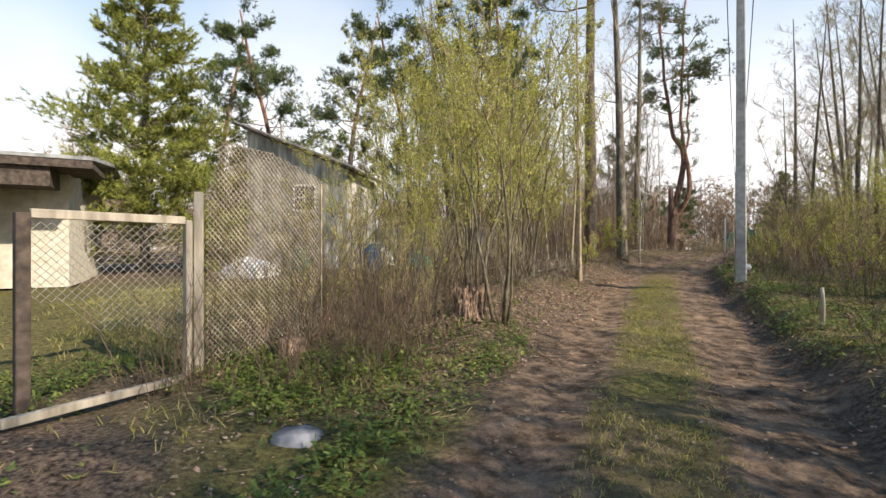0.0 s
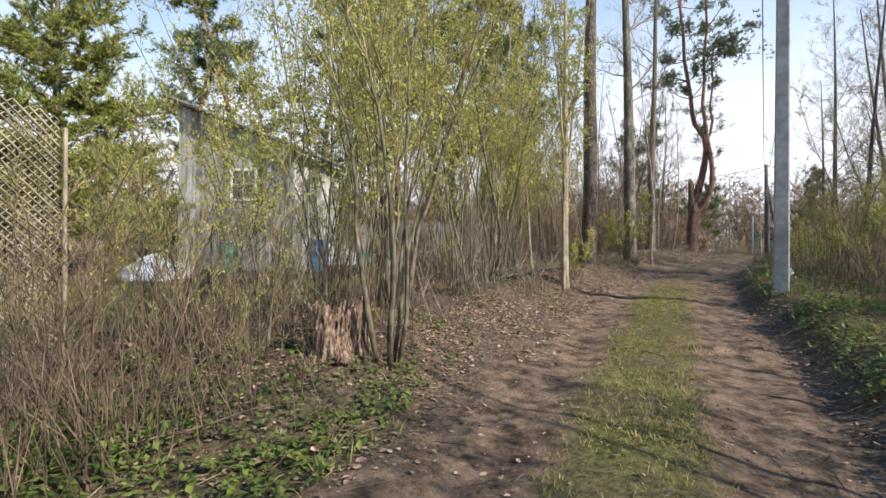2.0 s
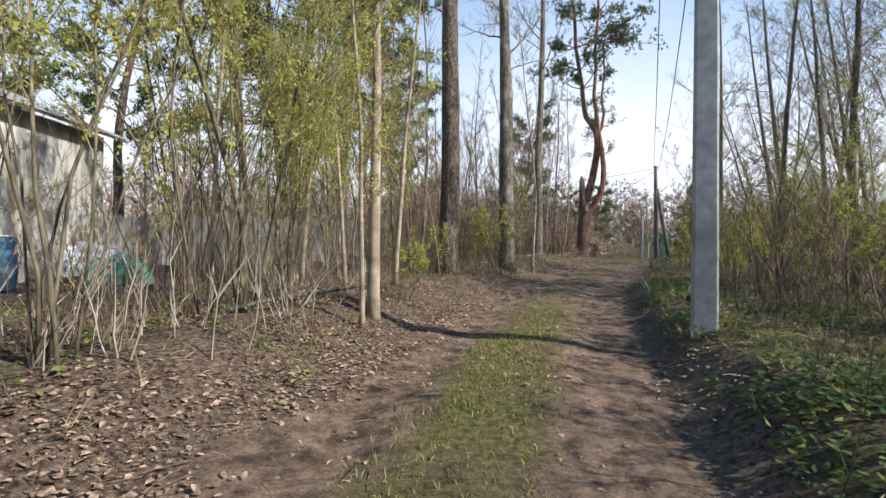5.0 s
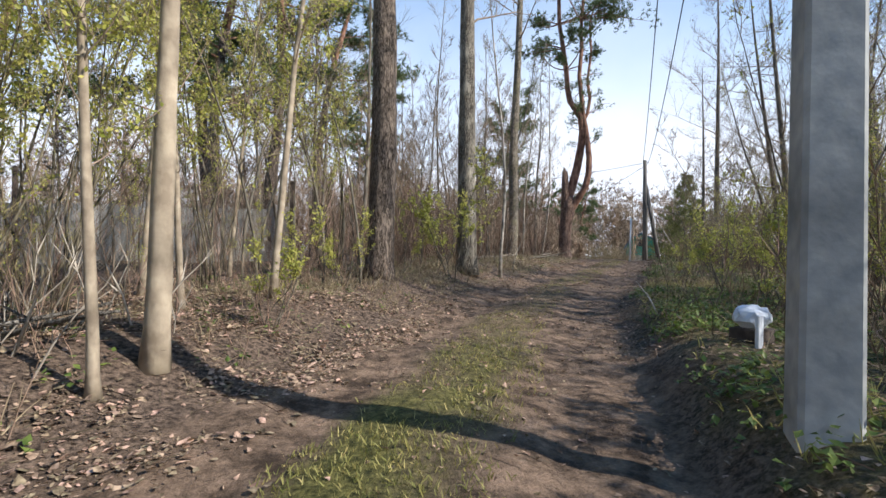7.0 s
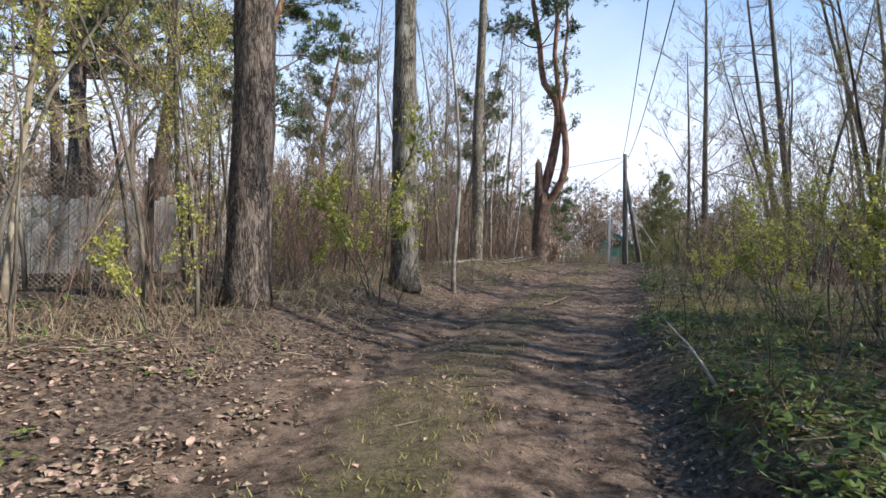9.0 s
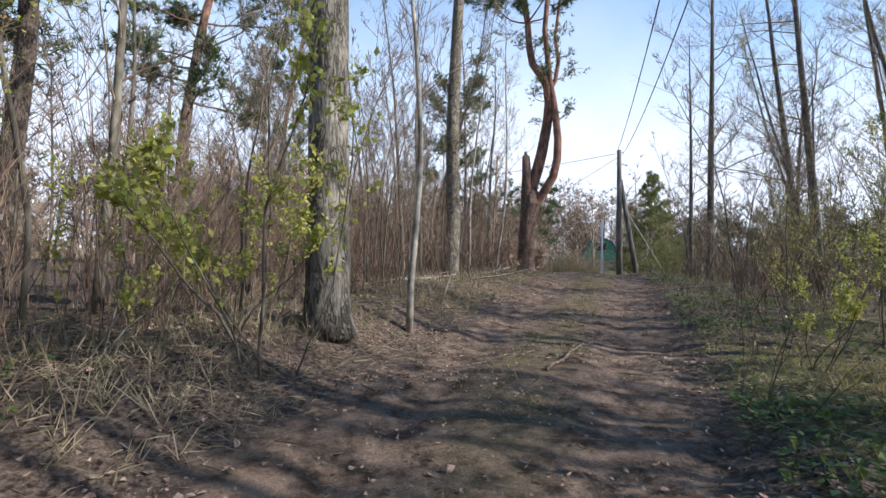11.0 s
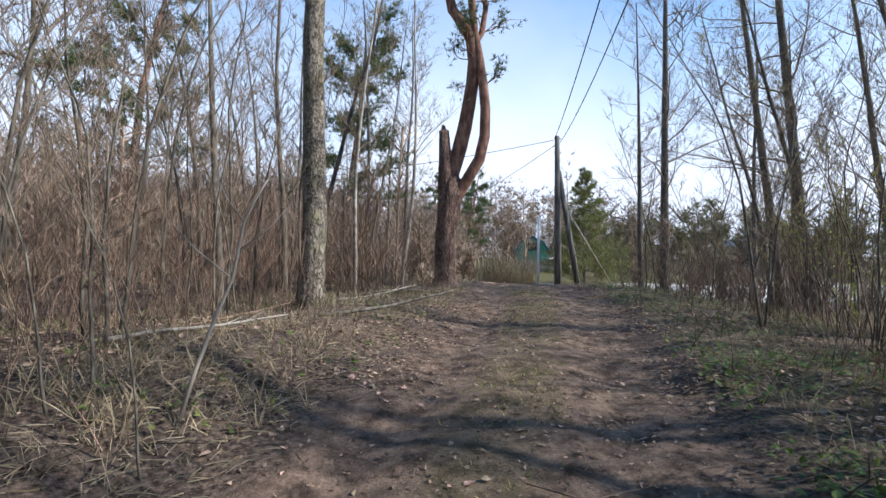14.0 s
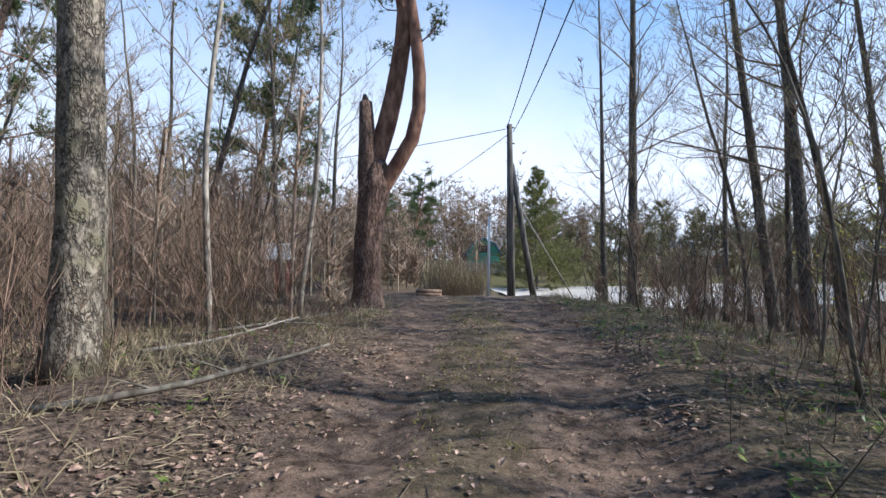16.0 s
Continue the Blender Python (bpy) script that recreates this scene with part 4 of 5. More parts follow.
ss.matrix_world = at(8.45, 21.5, 0)
copy_thing(ss, at(7.2, 26.4, 90, 0.8))
copy_thing(ss, at(11.5, 28.8, 200, 1.0))
copy_thing(ss, at(12.9, 30.4, 300, 1.1))

# conifers: the spruce by the house, the spruce beyond the far pole, pines behind
sprl = spruce("spruce_tree", 4, 11.5, 3.7, 0.17, label="bushy yellow-green spruce standing in the fenced yard", whorls=27, per=10, needle=0.15, clumps=27)
sprl.matrix_world = at(-10.0, 16.8, 0)
sprr = spruce("spruce_tree", 6, 9.8, 3.6, 0.14, label="dense dark green spruce beyond the far pole", whorls=24, per=9, needle=0.26, blades=12, material=M_FIRG)
sprr.matrix_world = at(38.9, 57.2, 40, 1.12)
pn = pine("pine_tree", 12, 14, 0.2, low=0.32, limbs=28, label="tall pine with a green crown behind the thicket", group="background pines", spread=0.19, clumps=28, needle=0.22)
first = True
for x, y, s in ((1.2, 24.6, 0.95), (2.4, 25.4, 1.0), (-4.5, 25, 0.95), (-8, 24, 0.9), (0.5, 27, 1.1), (-2, 31, 1.15), (3.2, 33, 1.15), (-13, 30, 1.1), (6, 42, 1.1), (27.4, 58.4, 0.68), (24.6, 55.5, 0.6), (30.5, 63, 0.7)):
    m = at(x, y, rng.uniform(0, 360), s)
    if first:
        pn.matrix_world = m
        first = False
    else:
        copy_thing(pn, m)
yp = pine("pine_tree", 19, 8.6, 0.12, low=0.30, limbs=34, label="young bushy pine with dark green needles", spread=0.24, clumps=26, stubs=3)
yp.matrix_world = at(13.3, 38.3, 0, 1.05)
copy_thing(al[0], at(15.9, 39.4, 30, 1.0))
copy_thing(al[2], at(11.6, 33.8, 90, 0.75))
copy_thing(al[1], at(13.4, 34.8, 200, 0.7))


# ---- poles and cables ----
def poles():
    p = thing("utility_pole", 7.09, 11.9, label="square tapered grey concrete utility pole beside the lane", category="utility pole", rz=-30)
    s = Shape()
    h = 8.6
    for k, (z, a) in enumerate(((-0.3, 0.122), (h, 0.082))):
        c = a * 0.82
        for x, y in ((a, -c), (a, c), (c, a), (-c, a), (-a, c), (-a, -c), (-c, -a), (c, -a)):
            s.v.append(Vector((x, y, z)))
    s.f += [(k, (k + 1) % 8, 8 + (k + 1) % 8, 8 + k) for k in range(8)] + [tuple(range(8))[::-1], tuple(range(8, 16))]
    part("shaft", s, M_CONC, p, smooth=False)
    beam("crossarm", (-0.5, -0.04, h - 0.35), (0.5, 0.04, h - 0.27), M_POLEW, p)
    for x in (-0.42, 0.42):
        c = Shape()
        c.tube([Vector((x, 0, h - 0.27)), Vector((x, 0, h - 0.2)), Vector((x, 0, h - 0.14)), Vector((x, 0, h - 0.08))], [0.02, 0.045, 0.03, 0.04], 8)
        part("insulator", c, M_WHITE, p)
    fx, fy = 22.2, 37.6
    q = thing("utility_pole", fx, fy, label="dark timber utility pole with a slanting brace", category="utility pole")
    g = gz(fx, fy)
    s = Shape()
    s.tube([Vector((0, 0, -0.4)), Vector((-0.05, 0, 3)), Vector((-0.12, 0, 7.15 - g))], [0.16, 0.14, 0.10], 10)
    part("shaft", s, M_POLEW, q)
    s = Shape()
    s.tube([Vector((0.85, -0.35, -0.4)), Vector((-0.02, 0.0, 5.0))], [0.13, 0.10], 9)
    part("brace", s, M_POLEW, q)
    s = Shape()
    s.tube([Vector((2.2, -0.9, 0.0)), Vector((0.3, -0.1, 3.4))], [0.03, 0.03], 6)
    part("stay_rod", s, M_WOODW, q, "pale slanting stay rod")
    for z in (6.5, 5.9):
        s = Shape()
        s.tube([Vector((-0.25, 0, z - g + 0.55)), Vector((0.1, 0, z - g + 0.55))], [0.025, 0.025], 6)
        part("hook", s, M_CABLE, q)
    w = thing("marker_post", fx - 0.7, fy + 0.5, label="slim white post beside the timber pole", category="post")
    s = Shape()
    s.tube([Vector((0, 0, -0.2)), Vector((0.02, 0, 3.1))], [0.055, 0.05], 9)
    part("shaft", s, M_WHITE, w)

    def cable(a, b, sag, r=0.014):
        a, b = Vector(a), Vector(b)
        s = Shape()
        pts = [a.lerp(b, k / 24) - Vector((0, 0, sag * 4 * (k / 24) * (1 - k / 24))) for k in range(25)]
        s.tube(pts, [r] * 25, 5)
        ob = new("overhead_cable", mesh_of("overhead_cable", s.v, s.f, M_CABLE))
        tagged(ob, "black overhead cable strung between the poles", "cable", "overhead cables")
    zt = gz(7.09, 11.9) + 8.5
    cable((6.7, 11.9, zt), (fx - 0.25, fy, 7.0), 0.9)
    cable((7.5, 11.9, zt - 0.1), (fx + 0.05, fy, 6.9), 1.1)
    cable((6.7, 11.9, zt), (-6.5, -20, zt - 0.4), 0.8)
    cable((7.5, 11.9, zt), (-5.7, -20, zt - 0.4), 0.8)
    cable((fx - 0.3, fy, 6.95), (6, 62, 7.4), 0.6)
    cable((fx, fy, 6.9), (31, 85, 7.0), 1.0)
    cable((fx, fy, 4.3), (52, 44, 4.2), 0.9)


poles()


# ---- yard: gate, mesh fence, shed, house ----
def diamonds(shape, wide, z0, z1, pitch, r, top=None, low=None):
    """Woven wire mesh in the xz plane; top and low give the edges' heights at x."""
    n = int(wide / pitch)
    for sgn in (1, -1):
        for k in range(-int((z1 - z0) / pitch) - 1, n + int((z1 - z0) / pitch) + 1):
            x0 = k * pitch
            seg = []
            steps = int((z1 - z0) / (pitch / 2))
            for j in range(steps + 1):
                z = z0 + j * pitch / 2
                x = x0 + sgn * j * pitch / 2
                ok = 0 <= x <= wide and (top is None or z <= top(x)) and (low is None or z >= low(x))
                if ok:
                    seg.append(Vector((x, sgn * r * 0.8, z)))
            if len(seg) > 1:
                shape.tube([seg[0]] + [seg[m].lerp(seg[m], 1) for m in range(1, len(seg) - 1, 4)] + [seg[-1]], [r] * (2 + len(range(1, len(seg) - 1, 4))), 3, False)


def yard():
    gx, gy = -3.43, 4.07
    dx, dy = -2.66 - gx, 5.22 - gy
    wide = math.hypot(dx, dy)
    rz = math.degrees(math.atan2(dy, dx))
    z0 = -0.05
    g = thing("gate", gx, gy, z0, rz, "weathered timber gate frame with torn chain-link mesh", "gate")
    beam("stile", (-0.05, -0.04, -0.1), (0.05, 0.04, 1.70), M_WOODD, g, label="dark timber stile")
    beam("stile", (wide - 0.04, -0.035, 0.02), (wide + 0.03, 0.035, 1.70), M_WOODW, g)
    beam("top_rail", (0.052, -0.03, 1.655), (wide - 0.042, 0.03, 1.735), M_WOODW, g)
    s = Shape()
    diamonds(s, wide - 0.1, 0.35, 1.65, 0.075, 0.0032, None, lambda x: 0.40 + 0.42 * math.sin(min(x / wide, 1) * 3.1) ** 2 * 0.6 + (0.55 * (1 - x / wide) if x < 0.5 else 0))
    m = part("chain_link", s, M_WIRE, g, "torn galvanised chain-link mesh")
    m.location = (0.05, 0, 0)
    t = thing("timber_sill", -2.62, 5.05, gz(-2.62, 5.05) + 0.03, rz + 187, "weathered timber sill lying under the gate", "timber")
    beam("board", (0, -0.035, -0.05), (1.5, 0.035, 0.02), M_WOODW, t)
    for x, y, h, m, w in ((-2.58, 5.28, 1.95, M_WOODW, 0.045), (-4.05, 4.35, 1.5, M_WOODD, 0.05), (-3.75, 4.15, 1.25, M_WOODD, 0.03)):
        f = thing("fence_post", x, y, -0.05, 20, "weathered square timber fence post", "fence post", "fence posts")
        beam("shaft", (-w, -w, -0.1), (w, w, h + 0.05), m, f)
    p = thing("mesh_fence", -2.52, 5.33, gz(-2.5, 5.3), 63, "tall rusty expanded-metal mesh fence panel", "fence")
    s = Shape()
    diamonds(s, 1.8, 0.0, 2.55, 0.068, 0.0085, lambda x: 1.95 + min(x * 3.2, 0.55) - max(0, x - 0.9) * 0.25)
    part("mesh", s, M_RUST, p)
    beam("post", (1.80, -0.015, 0), (1.83, 0.015, 2.2), M_RUST, p, label="thin rusty steel post")

    # plank shed with one-way roof
    sx, sy, sz = -6.83, 17.46, 0.35
    dx, dy = -3.24 + 6.83, 16.97 - 17.46
    W = math.hypot(dx, dy)
    sh = thing("shed", sx, sy, sz, math.degrees(math.atan2(dy, dx)), "grey weathered plank shed with a sloping roof", "shed")
    H0, H1, D = 5.15, 3.70, 3.5
    r = random.Random(9)
    n = 26
    w = W / n
    wx0, wx1, wz0, wz1 = 1.75, 2.45, 2.35, 3.15
    for k in range(n):
        x0, x1 = k * w, (k + 1) * w - 0.008
        h = H0 + (H1 - H0) * (k + 0.5) / n
        y = r.uniform(-0.006, 0.006)
        if x1 > wx0 and x0 < wx1:
            beam("plank", (x0, y - 0.012, 0), (x1, y + 0.012, wz0), M_PLANK, sh, 0.003)
            beam("plank", (x0, y - 0.012, wz1), (x1, y + 0.012, h), M_PLANK, sh, 0.003)
        else:
            beam("plank", (x0, y - 0.012, r.uniform(0, 0.08)), (x1, y + 0.012, h), M_PLANK, sh, 0.003)
    win = beam("window", (wx0, 0.0, wz0), (wx1, 0.02, wz1), M_GLASS, sh, 0, "small dark window with pale frame")
    for lo, hi in (((wx0 - 0.07, -0.04, wz0 - 0.07), (wx1 + 0.07, -0.014, wz0)), ((wx0 - 0.07, -0.04, wz1), (wx1 + 0.07, -0.014, wz1 + 0.07)), ((wx0 - 0.07, -0.04, wz0), (wx0, -0.014, wz1)), ((wx1, -0.04, wz0), (wx1 + 0.07, -0.014, wz1)), (((wx0 + wx1) / 2 - 0.02, -0.04, wz0), ((wx0 + wx1) / 2 + 0.02, -0.014, wz1)), ((wx0, -0.038, (wz0 + wz1) / 2), (wx1, -0.016, (wz0 + wz1) / 2 + 0.03))):
        beam("window_frame", lo, hi, M_WHITE, win, 0.003)
    for lo, hi in (((0.02, 0.03, 0), (0.06, D, H0)), ((W - 0.06, 0.03, 0), (W - 0.02, D, H1)), ((0.06, D - 0.04, 0), (W - 0.06, D, H1))):
        beam("wall", lo, hi, M_PLANK, sh, 0)
    for k in range(2):
        s = Shape()
        t = 0.05 + 0.07 * k
        yy = -0.35 + 0.06 * k
        a, b = Vector((-0.35, yy, H0 + 0.12 + t)), Vector((W + 0.35, yy, H1 - 0.12 + t))
        i = 0
        for q in (a, b):
            for dz in (0, 0.05):
                s.v += [q + Vector((0, 0, dz)), q + Vector((0, D + 0.7, dz))]
        s.f += [(0, 1, 5, 4), (2, 6, 7, 3), (0, 4, 6, 2), (1, 3, 7, 5), (0, 2, 3, 1), (4, 5, 7, 6)]
        part("roof", s, M_ROOF if k else M_WOODD, sh, smooth=False)
    for k in range(5):
        x = W * k / 4
        h = H0 + (H1 - H0) * k / 4
        beam("rafter", (x - 0.04, -0.30, h + 0.0), (x + 0.04, -0.02, h + 0.11), M_WOODD, sh, 0)

    # low cream house with a deep eave
    h = thing("house", -9.2, 12.3, 0.72, 28, "low cream-plastered house with a deep dark eave", "house")
    s = Shape()
    s.box((-8, 0, -0.3), (0, 6, 2.55))
    part("wall", s, M_CREAM, h, smooth=False)
    s = Shape()
    s.v += [Vector(v) for v in ((-9, -1.7, 2.6), (0.7, -1.7, 2.6), (0.7, 3, 3.1), (-9, 3, 3.1), (-9, -1.7, 2.68), (0.7, -1.7, 2.68), (0.7, 3, 3.2), (-9, 3, 3.2), (0.7, 7.5, 2.5), (-9, 7.5, 2.5), (0.7, 7.5, 2.6), (-9, 7.5, 2.6))]
    s.f += [(0, 3, 2, 1), (4, 5, 6, 7), (0, 1, 5, 4), (1, 2, 6, 5), (0, 4, 7, 3), (3, 9, 8, 2), (7, 6, 10, 11), (8, 9, 11, 10), (2, 8, 10, 6), (3, 7, 11, 9)]
    part("roof", s, M_ROOF, h, smooth=False)
    s = Shape()
    s.box((-9, -1.68, 2.42), (0.68, -1.6, 2.595))
    s.box((-9, -1.58, 2.46), (0.66, 0.6, 2.58))
    # lower block: the soffit's shade put into a dark wood colour
    s.box((-9, -1.56, 2.0), (-0.1, -0.5, 2.44))
    part("eave", s, M_WOODD, h, "dark timber eave, lower block coloured as shaded soffit", smooth=False)
    pt = beam("porch_wall", (-3.6, -1.3, -0.2), (-1.3, -1.2, 2.4), M_WOODW, h, label="grey boarded porch wall")
    beam("window", (-6, -0.03, 1.1), (-5, 0.0, 2.2), M_GLASS, h)

    # pale board fence further along the yard
    f = thing("board_fence", -6.0, 24.5, None, -8, "pale grey board fence behind the thicket", "fence")
    for k in range(60):
        x = k * 0.16
        beam("board", (x, r.uniform(0, 0.02), 0.02), (x + 0.14, 0.04, 1.55 + r.uniform(-0.05, 0.05)), M_PLANK, f, 0)
    beam("rail", (0, 0.042, 0.4), (9.6, 0.09, 0.48), M_PLANK, f, 0)
    beam("rail", (0, 0.042, 1.2), (9.6, 0.09, 1.28), M_PLANK, f, 0)

    # maroon hut behind the trees
    k = thing("hut", 15.0, 48.5, None, -10, "dark maroon board hut with a pale roof", "hut")
    s = Shape()
    s.box((-1.2, 0, 0), (1.2, 2, 1.9))
    part("wall", s, M_MAROON, k, smooth=False)
    beam("door", (-0.3, -0.05, 0.05), (0.45, -0.005, 1.7), M_WOODD, k)
    s = Shape()
    s.v += [Vector(v) for v in ((-1.4, -0.2, 1.85), (1.4, -0.2, 1.85), (1.4, 1.0, 2.7), (-1.4, 1.0, 2.7), (1.4, 2.2, 1.85), (-1.4, 2.2, 1.85), (-1.4, 1.0, 1.9), (1.4, 1.0, 1.9))]
    s.f += [(0, 1, 2, 3), (3, 2, 4, 5), (0, 3, 6), (3, 5, 6), (1, 7, 2), (2, 7, 4)]
    part("roof", s, M_ROOF, k, smooth=False)


yard()


# ---- beyond the crest ----
def beyond():
    c = thing("cottage", 48.7, 81.3, None, -30, "small green cottage with a blue gambrel roof", "cottage")
    s = Shape()
    s.box((-2.2, 0, 0), (2.2, 5, 2.8))
    s.v += [Vector(v) for v in ((-2.2, 0.0, 2.8), (2.2, 0.0, 2.8), (1.5, 0.0, 4.2), (0, 0.0, 4.9), (-1.5, 0.0, 4.2))]
    s.f.append((8, 9, 10, 11, 12))
    part("wall", s, M_GREENP, c, smooth=False)
    prof = [(-2.6, 2.6), (-1.65, 4.3), (0, 5.1), (1.65, 4.3), (2.6, 2.6)]
    s = Shape()
    for (x, z) in prof:
        s.v += [Vector((x, -0.4, z)), Vector((x, 5.4, z)), Vector((x * 0.96, -0.4, z - 0.14)), Vector((x * 0.96, 5.4, z - 0.14))]
    for k in range(4):
        a, b = 4 * k, 4 * k + 4
        s.f += [(a, b, b + 1, a + 1), (a + 2, a + 3, b + 3, b + 2), (a, a + 2, b + 2, b)]
    part("roof", s, M_BLUEP, c, smooth=False)
    beam("window", (-0.7, -0.06, 3.0), (0.7, -0.01, 4.1), M_GLASS, c, 0)
    s = Shape()
    s.box((-3.4, -1.6, 0), (3.2, -0.05, 1.6))
    part("porch", s, M_WOODW, c, smooth=False)
    # pale sandy road crossing beyond the crest
    s = Shape()
    o, d, nrm = Vector((28.9, 55.8, 0)), Vector((0.885, -0.466, 0)), Vector((0.466, 0.885, 0))
    for k in range(50):
        for j, w in enumerate((-9, -5, 0, 5, 9)):
            p = o + d * (4 + k * 1.6) + nrm * (w + 0.6 * math.sin(k * 0.7 + j))
            p.z = gz(p.x, p.y) + (0.12 if 0 < j < 4 else 0.02)
            s.v.append(p)
    for k in range(49):
        for j in range(4):
            a = k * 5 + j
            s.f.append((a, a + 5, a + 6, a + 1))
    tagged(new("road", mesh_of("road", s.v, s.f, M_SAND)), "pale sandy road crossing beyond the crest", "road", kind="structure")
    for x, y, w, rz, m in ((74, 66, 7, -35, M_WOODW), (86, 50, 9, -50, M_MAROON), (92, 36, 8, -70, M_CREAM)):
        b = thing("house", x, y, None, rz, "distant low house with a pitched roof behind trees", "house", "distant houses")
        s = Shape()
        s.box((-w / 2, 0, 0), (w / 2, 6, 2.8))
        part("wall", s, m, b, smooth=False)
        s = Shape()
        s.v += [Vector(v) for v in ((-w / 2 - 0.4, -0.5, 2.7), (w / 2 + 0.4, -0.5, 2.7), (w / 2 + 0.4, 3, 4.8), (-w / 2 - 0.4, 3, 4.8), (w / 2 + 0.4, 6.5, 2.7), (-w / 2 - 0.4, 6.5, 2.7))]
        s.f += [(0, 1, 2, 3), (3, 2, 4, 5), (0, 3, 5), (1, 4, 2)]
        part("roof", s, M_ROOF, b, smooth=False)
        for q in (-0.25, 0.2):
            beam("window", (w * q, -0.04, 1.0), (w * q + 1.0, -0.01, 2.1), M_GLASS, b, 0)


beyond()


# ---- small things ----
def small():
    st = thing("tree_stump", 0.38, 7.66, label="torn reddish tree stump with splintered top", category="stump")
    st.scale = (0.8, 0.8, 0.72)
    r = random.Random(2)
    s = Shape()
    n = 60
    levels = (0, 0.06, 0.14, 0.24, 0.34, 0.44, 0.54, 0.66, 0.8)
    top_z = [0.62 + 0.13 * noise.noise(Vector((math.cos(6.283 * k / n) * 1.3, math.sin(6.283 * k / n) * 1.3, 4.0))) + r.uniform(-0.10, 0.09) for k in range(n)]
    for i, f in enumerate(levels):
        for k in range(n):
            a = 6.283 * k / n
            c = Vector((math.cos(a), math.sin(a), 0))
            z = f / levels[-1] * top_z[k]
            q = 0.285 + 0.11 * math.exp(-z / 0.10) * (1 + 0.8 * math.sin(a * 5 + 1)) + 0.035 * math.sin(a * 3 + z * 4)
            q *= 1 + 0.22 * noise.noise(Vector((c.x * 2.4, c.y * 2.4, z * 1.2))) + 0.16 * noise.noise(Vector((c.x * 7, c.y * 7, z * 2.2))) - (0.12 if i > 5 else 0) * r.random()
            s.v.append(c * q + Vector((0, 0, z - 0.04)))
    for i in range(len(levels) - 1):
        for k in range(n):
            a, b = i * n + k, i * n + (k + 1) % n
            s.f.append((a, b, b + n, a + n))
    c = len(s.v)
    rim = (len(levels) - 1) * n
    for k in range(n):
        p = s.v[rim + k]
        s.v.append(Vector((p.x * 0.62, p.y * 0.62, 0.32 + r.uniform(-0.05, 0.12))))
    s.v.append(Vector((0, 0, 0.22)))
    for k in range(n):
        s.f += [(rim + k, rim + (k + 1) % n, c + (k + 1) % n, c + k), (c + k, c + (k + 1) % n, c + n)]
    part("wood", s, M_STUMP, st, smooth=False)
    for k in range(7):
        a = r.uniform(0, 6.283)
        q = r.uniform(0.3, 0.5)
        s = Shape()
        s.tube([Vector((math.cos(a) * q, math.sin(a) * q, -0.02)), Vector((math.cos(a) * (q - 0.06), math.sin(a) * (q - 0.06), r.uniform(0.12, 0.3)))], [0.03, 0.006], 5)
        part("splinter", s, M_STUMP, st)
    st2 = thing("tree_stump", -1.75, 5.8, label="small sawn brown stump among the nettles", category="stump")
    s = Shape()
    s.tube([Vector((0, 0, -0.05)), Vector((0, 0, 0.1)), Vector((0.01, 0, 0.22))], [0.2, 0.17, 0.16], 14)
    part("wood", s, M_STUMP, st2)
    ro = thing("stone", -1.09, 3.72, label="flat pale grey stone lying in the herbs", category="stone")
    s = Shape()
    for k in range(14):
        a = 6.283 * k / 14
        q = 0.21 * r.uniform(0.8, 1.1)
        s.v.append(Vector((math.cos(a) * q, math.sin(a) * q * 0.8, -0.03)))
    for k in range(14):
        s.v.append(Vector((s.v[k].x * 0.82, s.v[k].y * 0.82, 0.05 + r.uniform(-0.015, 0.02))))
    s.v.append(Vector((0.03, 0.01, 0.07)))
    for k in range(14):
        s.f += [(k, (k + 1) % 14, 14 + (k + 1) % 14, 14 + k), (14 + k, 14 + (k + 1) % 14, 28)]
    part("rock", s, M_STONE, ro)
    sk = thing("stake", 5.14, 6.77, label="short pale wooden stake on the verge", category="stake")
    s = Shape()
    s.tube([Vector((0, 0, -0.1)), Vector((0.01, 0, 0.3)), Vector((0.0, 0.01, 0.52))], [0.028, 0.027, 0.024], 7)
    part("wood", s, M_WOODW, sk)
    # wrapped junk beside the pole
    j = thing("junk_box", 8.2, 13.55, label="dark broken box leaning on the verge", category="box", rz=25)
    beam("side", (-0.13, -0.12, 0), (0.13, 0.12, 0.12), M_WOODD, j, 0.01)
    beam("slat", (-0.28, -0.17, 0.0), (-0.2, -0.14, 0.25), M_FOIL, j, 0.006)
    b = thing("plastic_bag", 8.2, 13.55, gz(8.2, 13.55) + 0.115, 25, "crumpled grey plastic bag lying on the box", "bag")
    bm = bmesh.new()
    bmesh.ops.create_icosphere(bm, subdivisions=3, radius=1)
    for v in bm.verts:
        q = v.co.copy()
        k = 1 + 0.16 * noise.noise(q * 2.3) + 0.08 * noise.noise(q * 5)
        v.co = Vector((q.x * 0.155 * k, q.y * 0.13 * k, 0.09 + q.z * 0.10 * k))
    me = bpy.data.meshes.new("film")
    bm.to_mesh(me)
    bm.free()
    me.materials.append(M_FOIL)
    new("film", me).parent = b
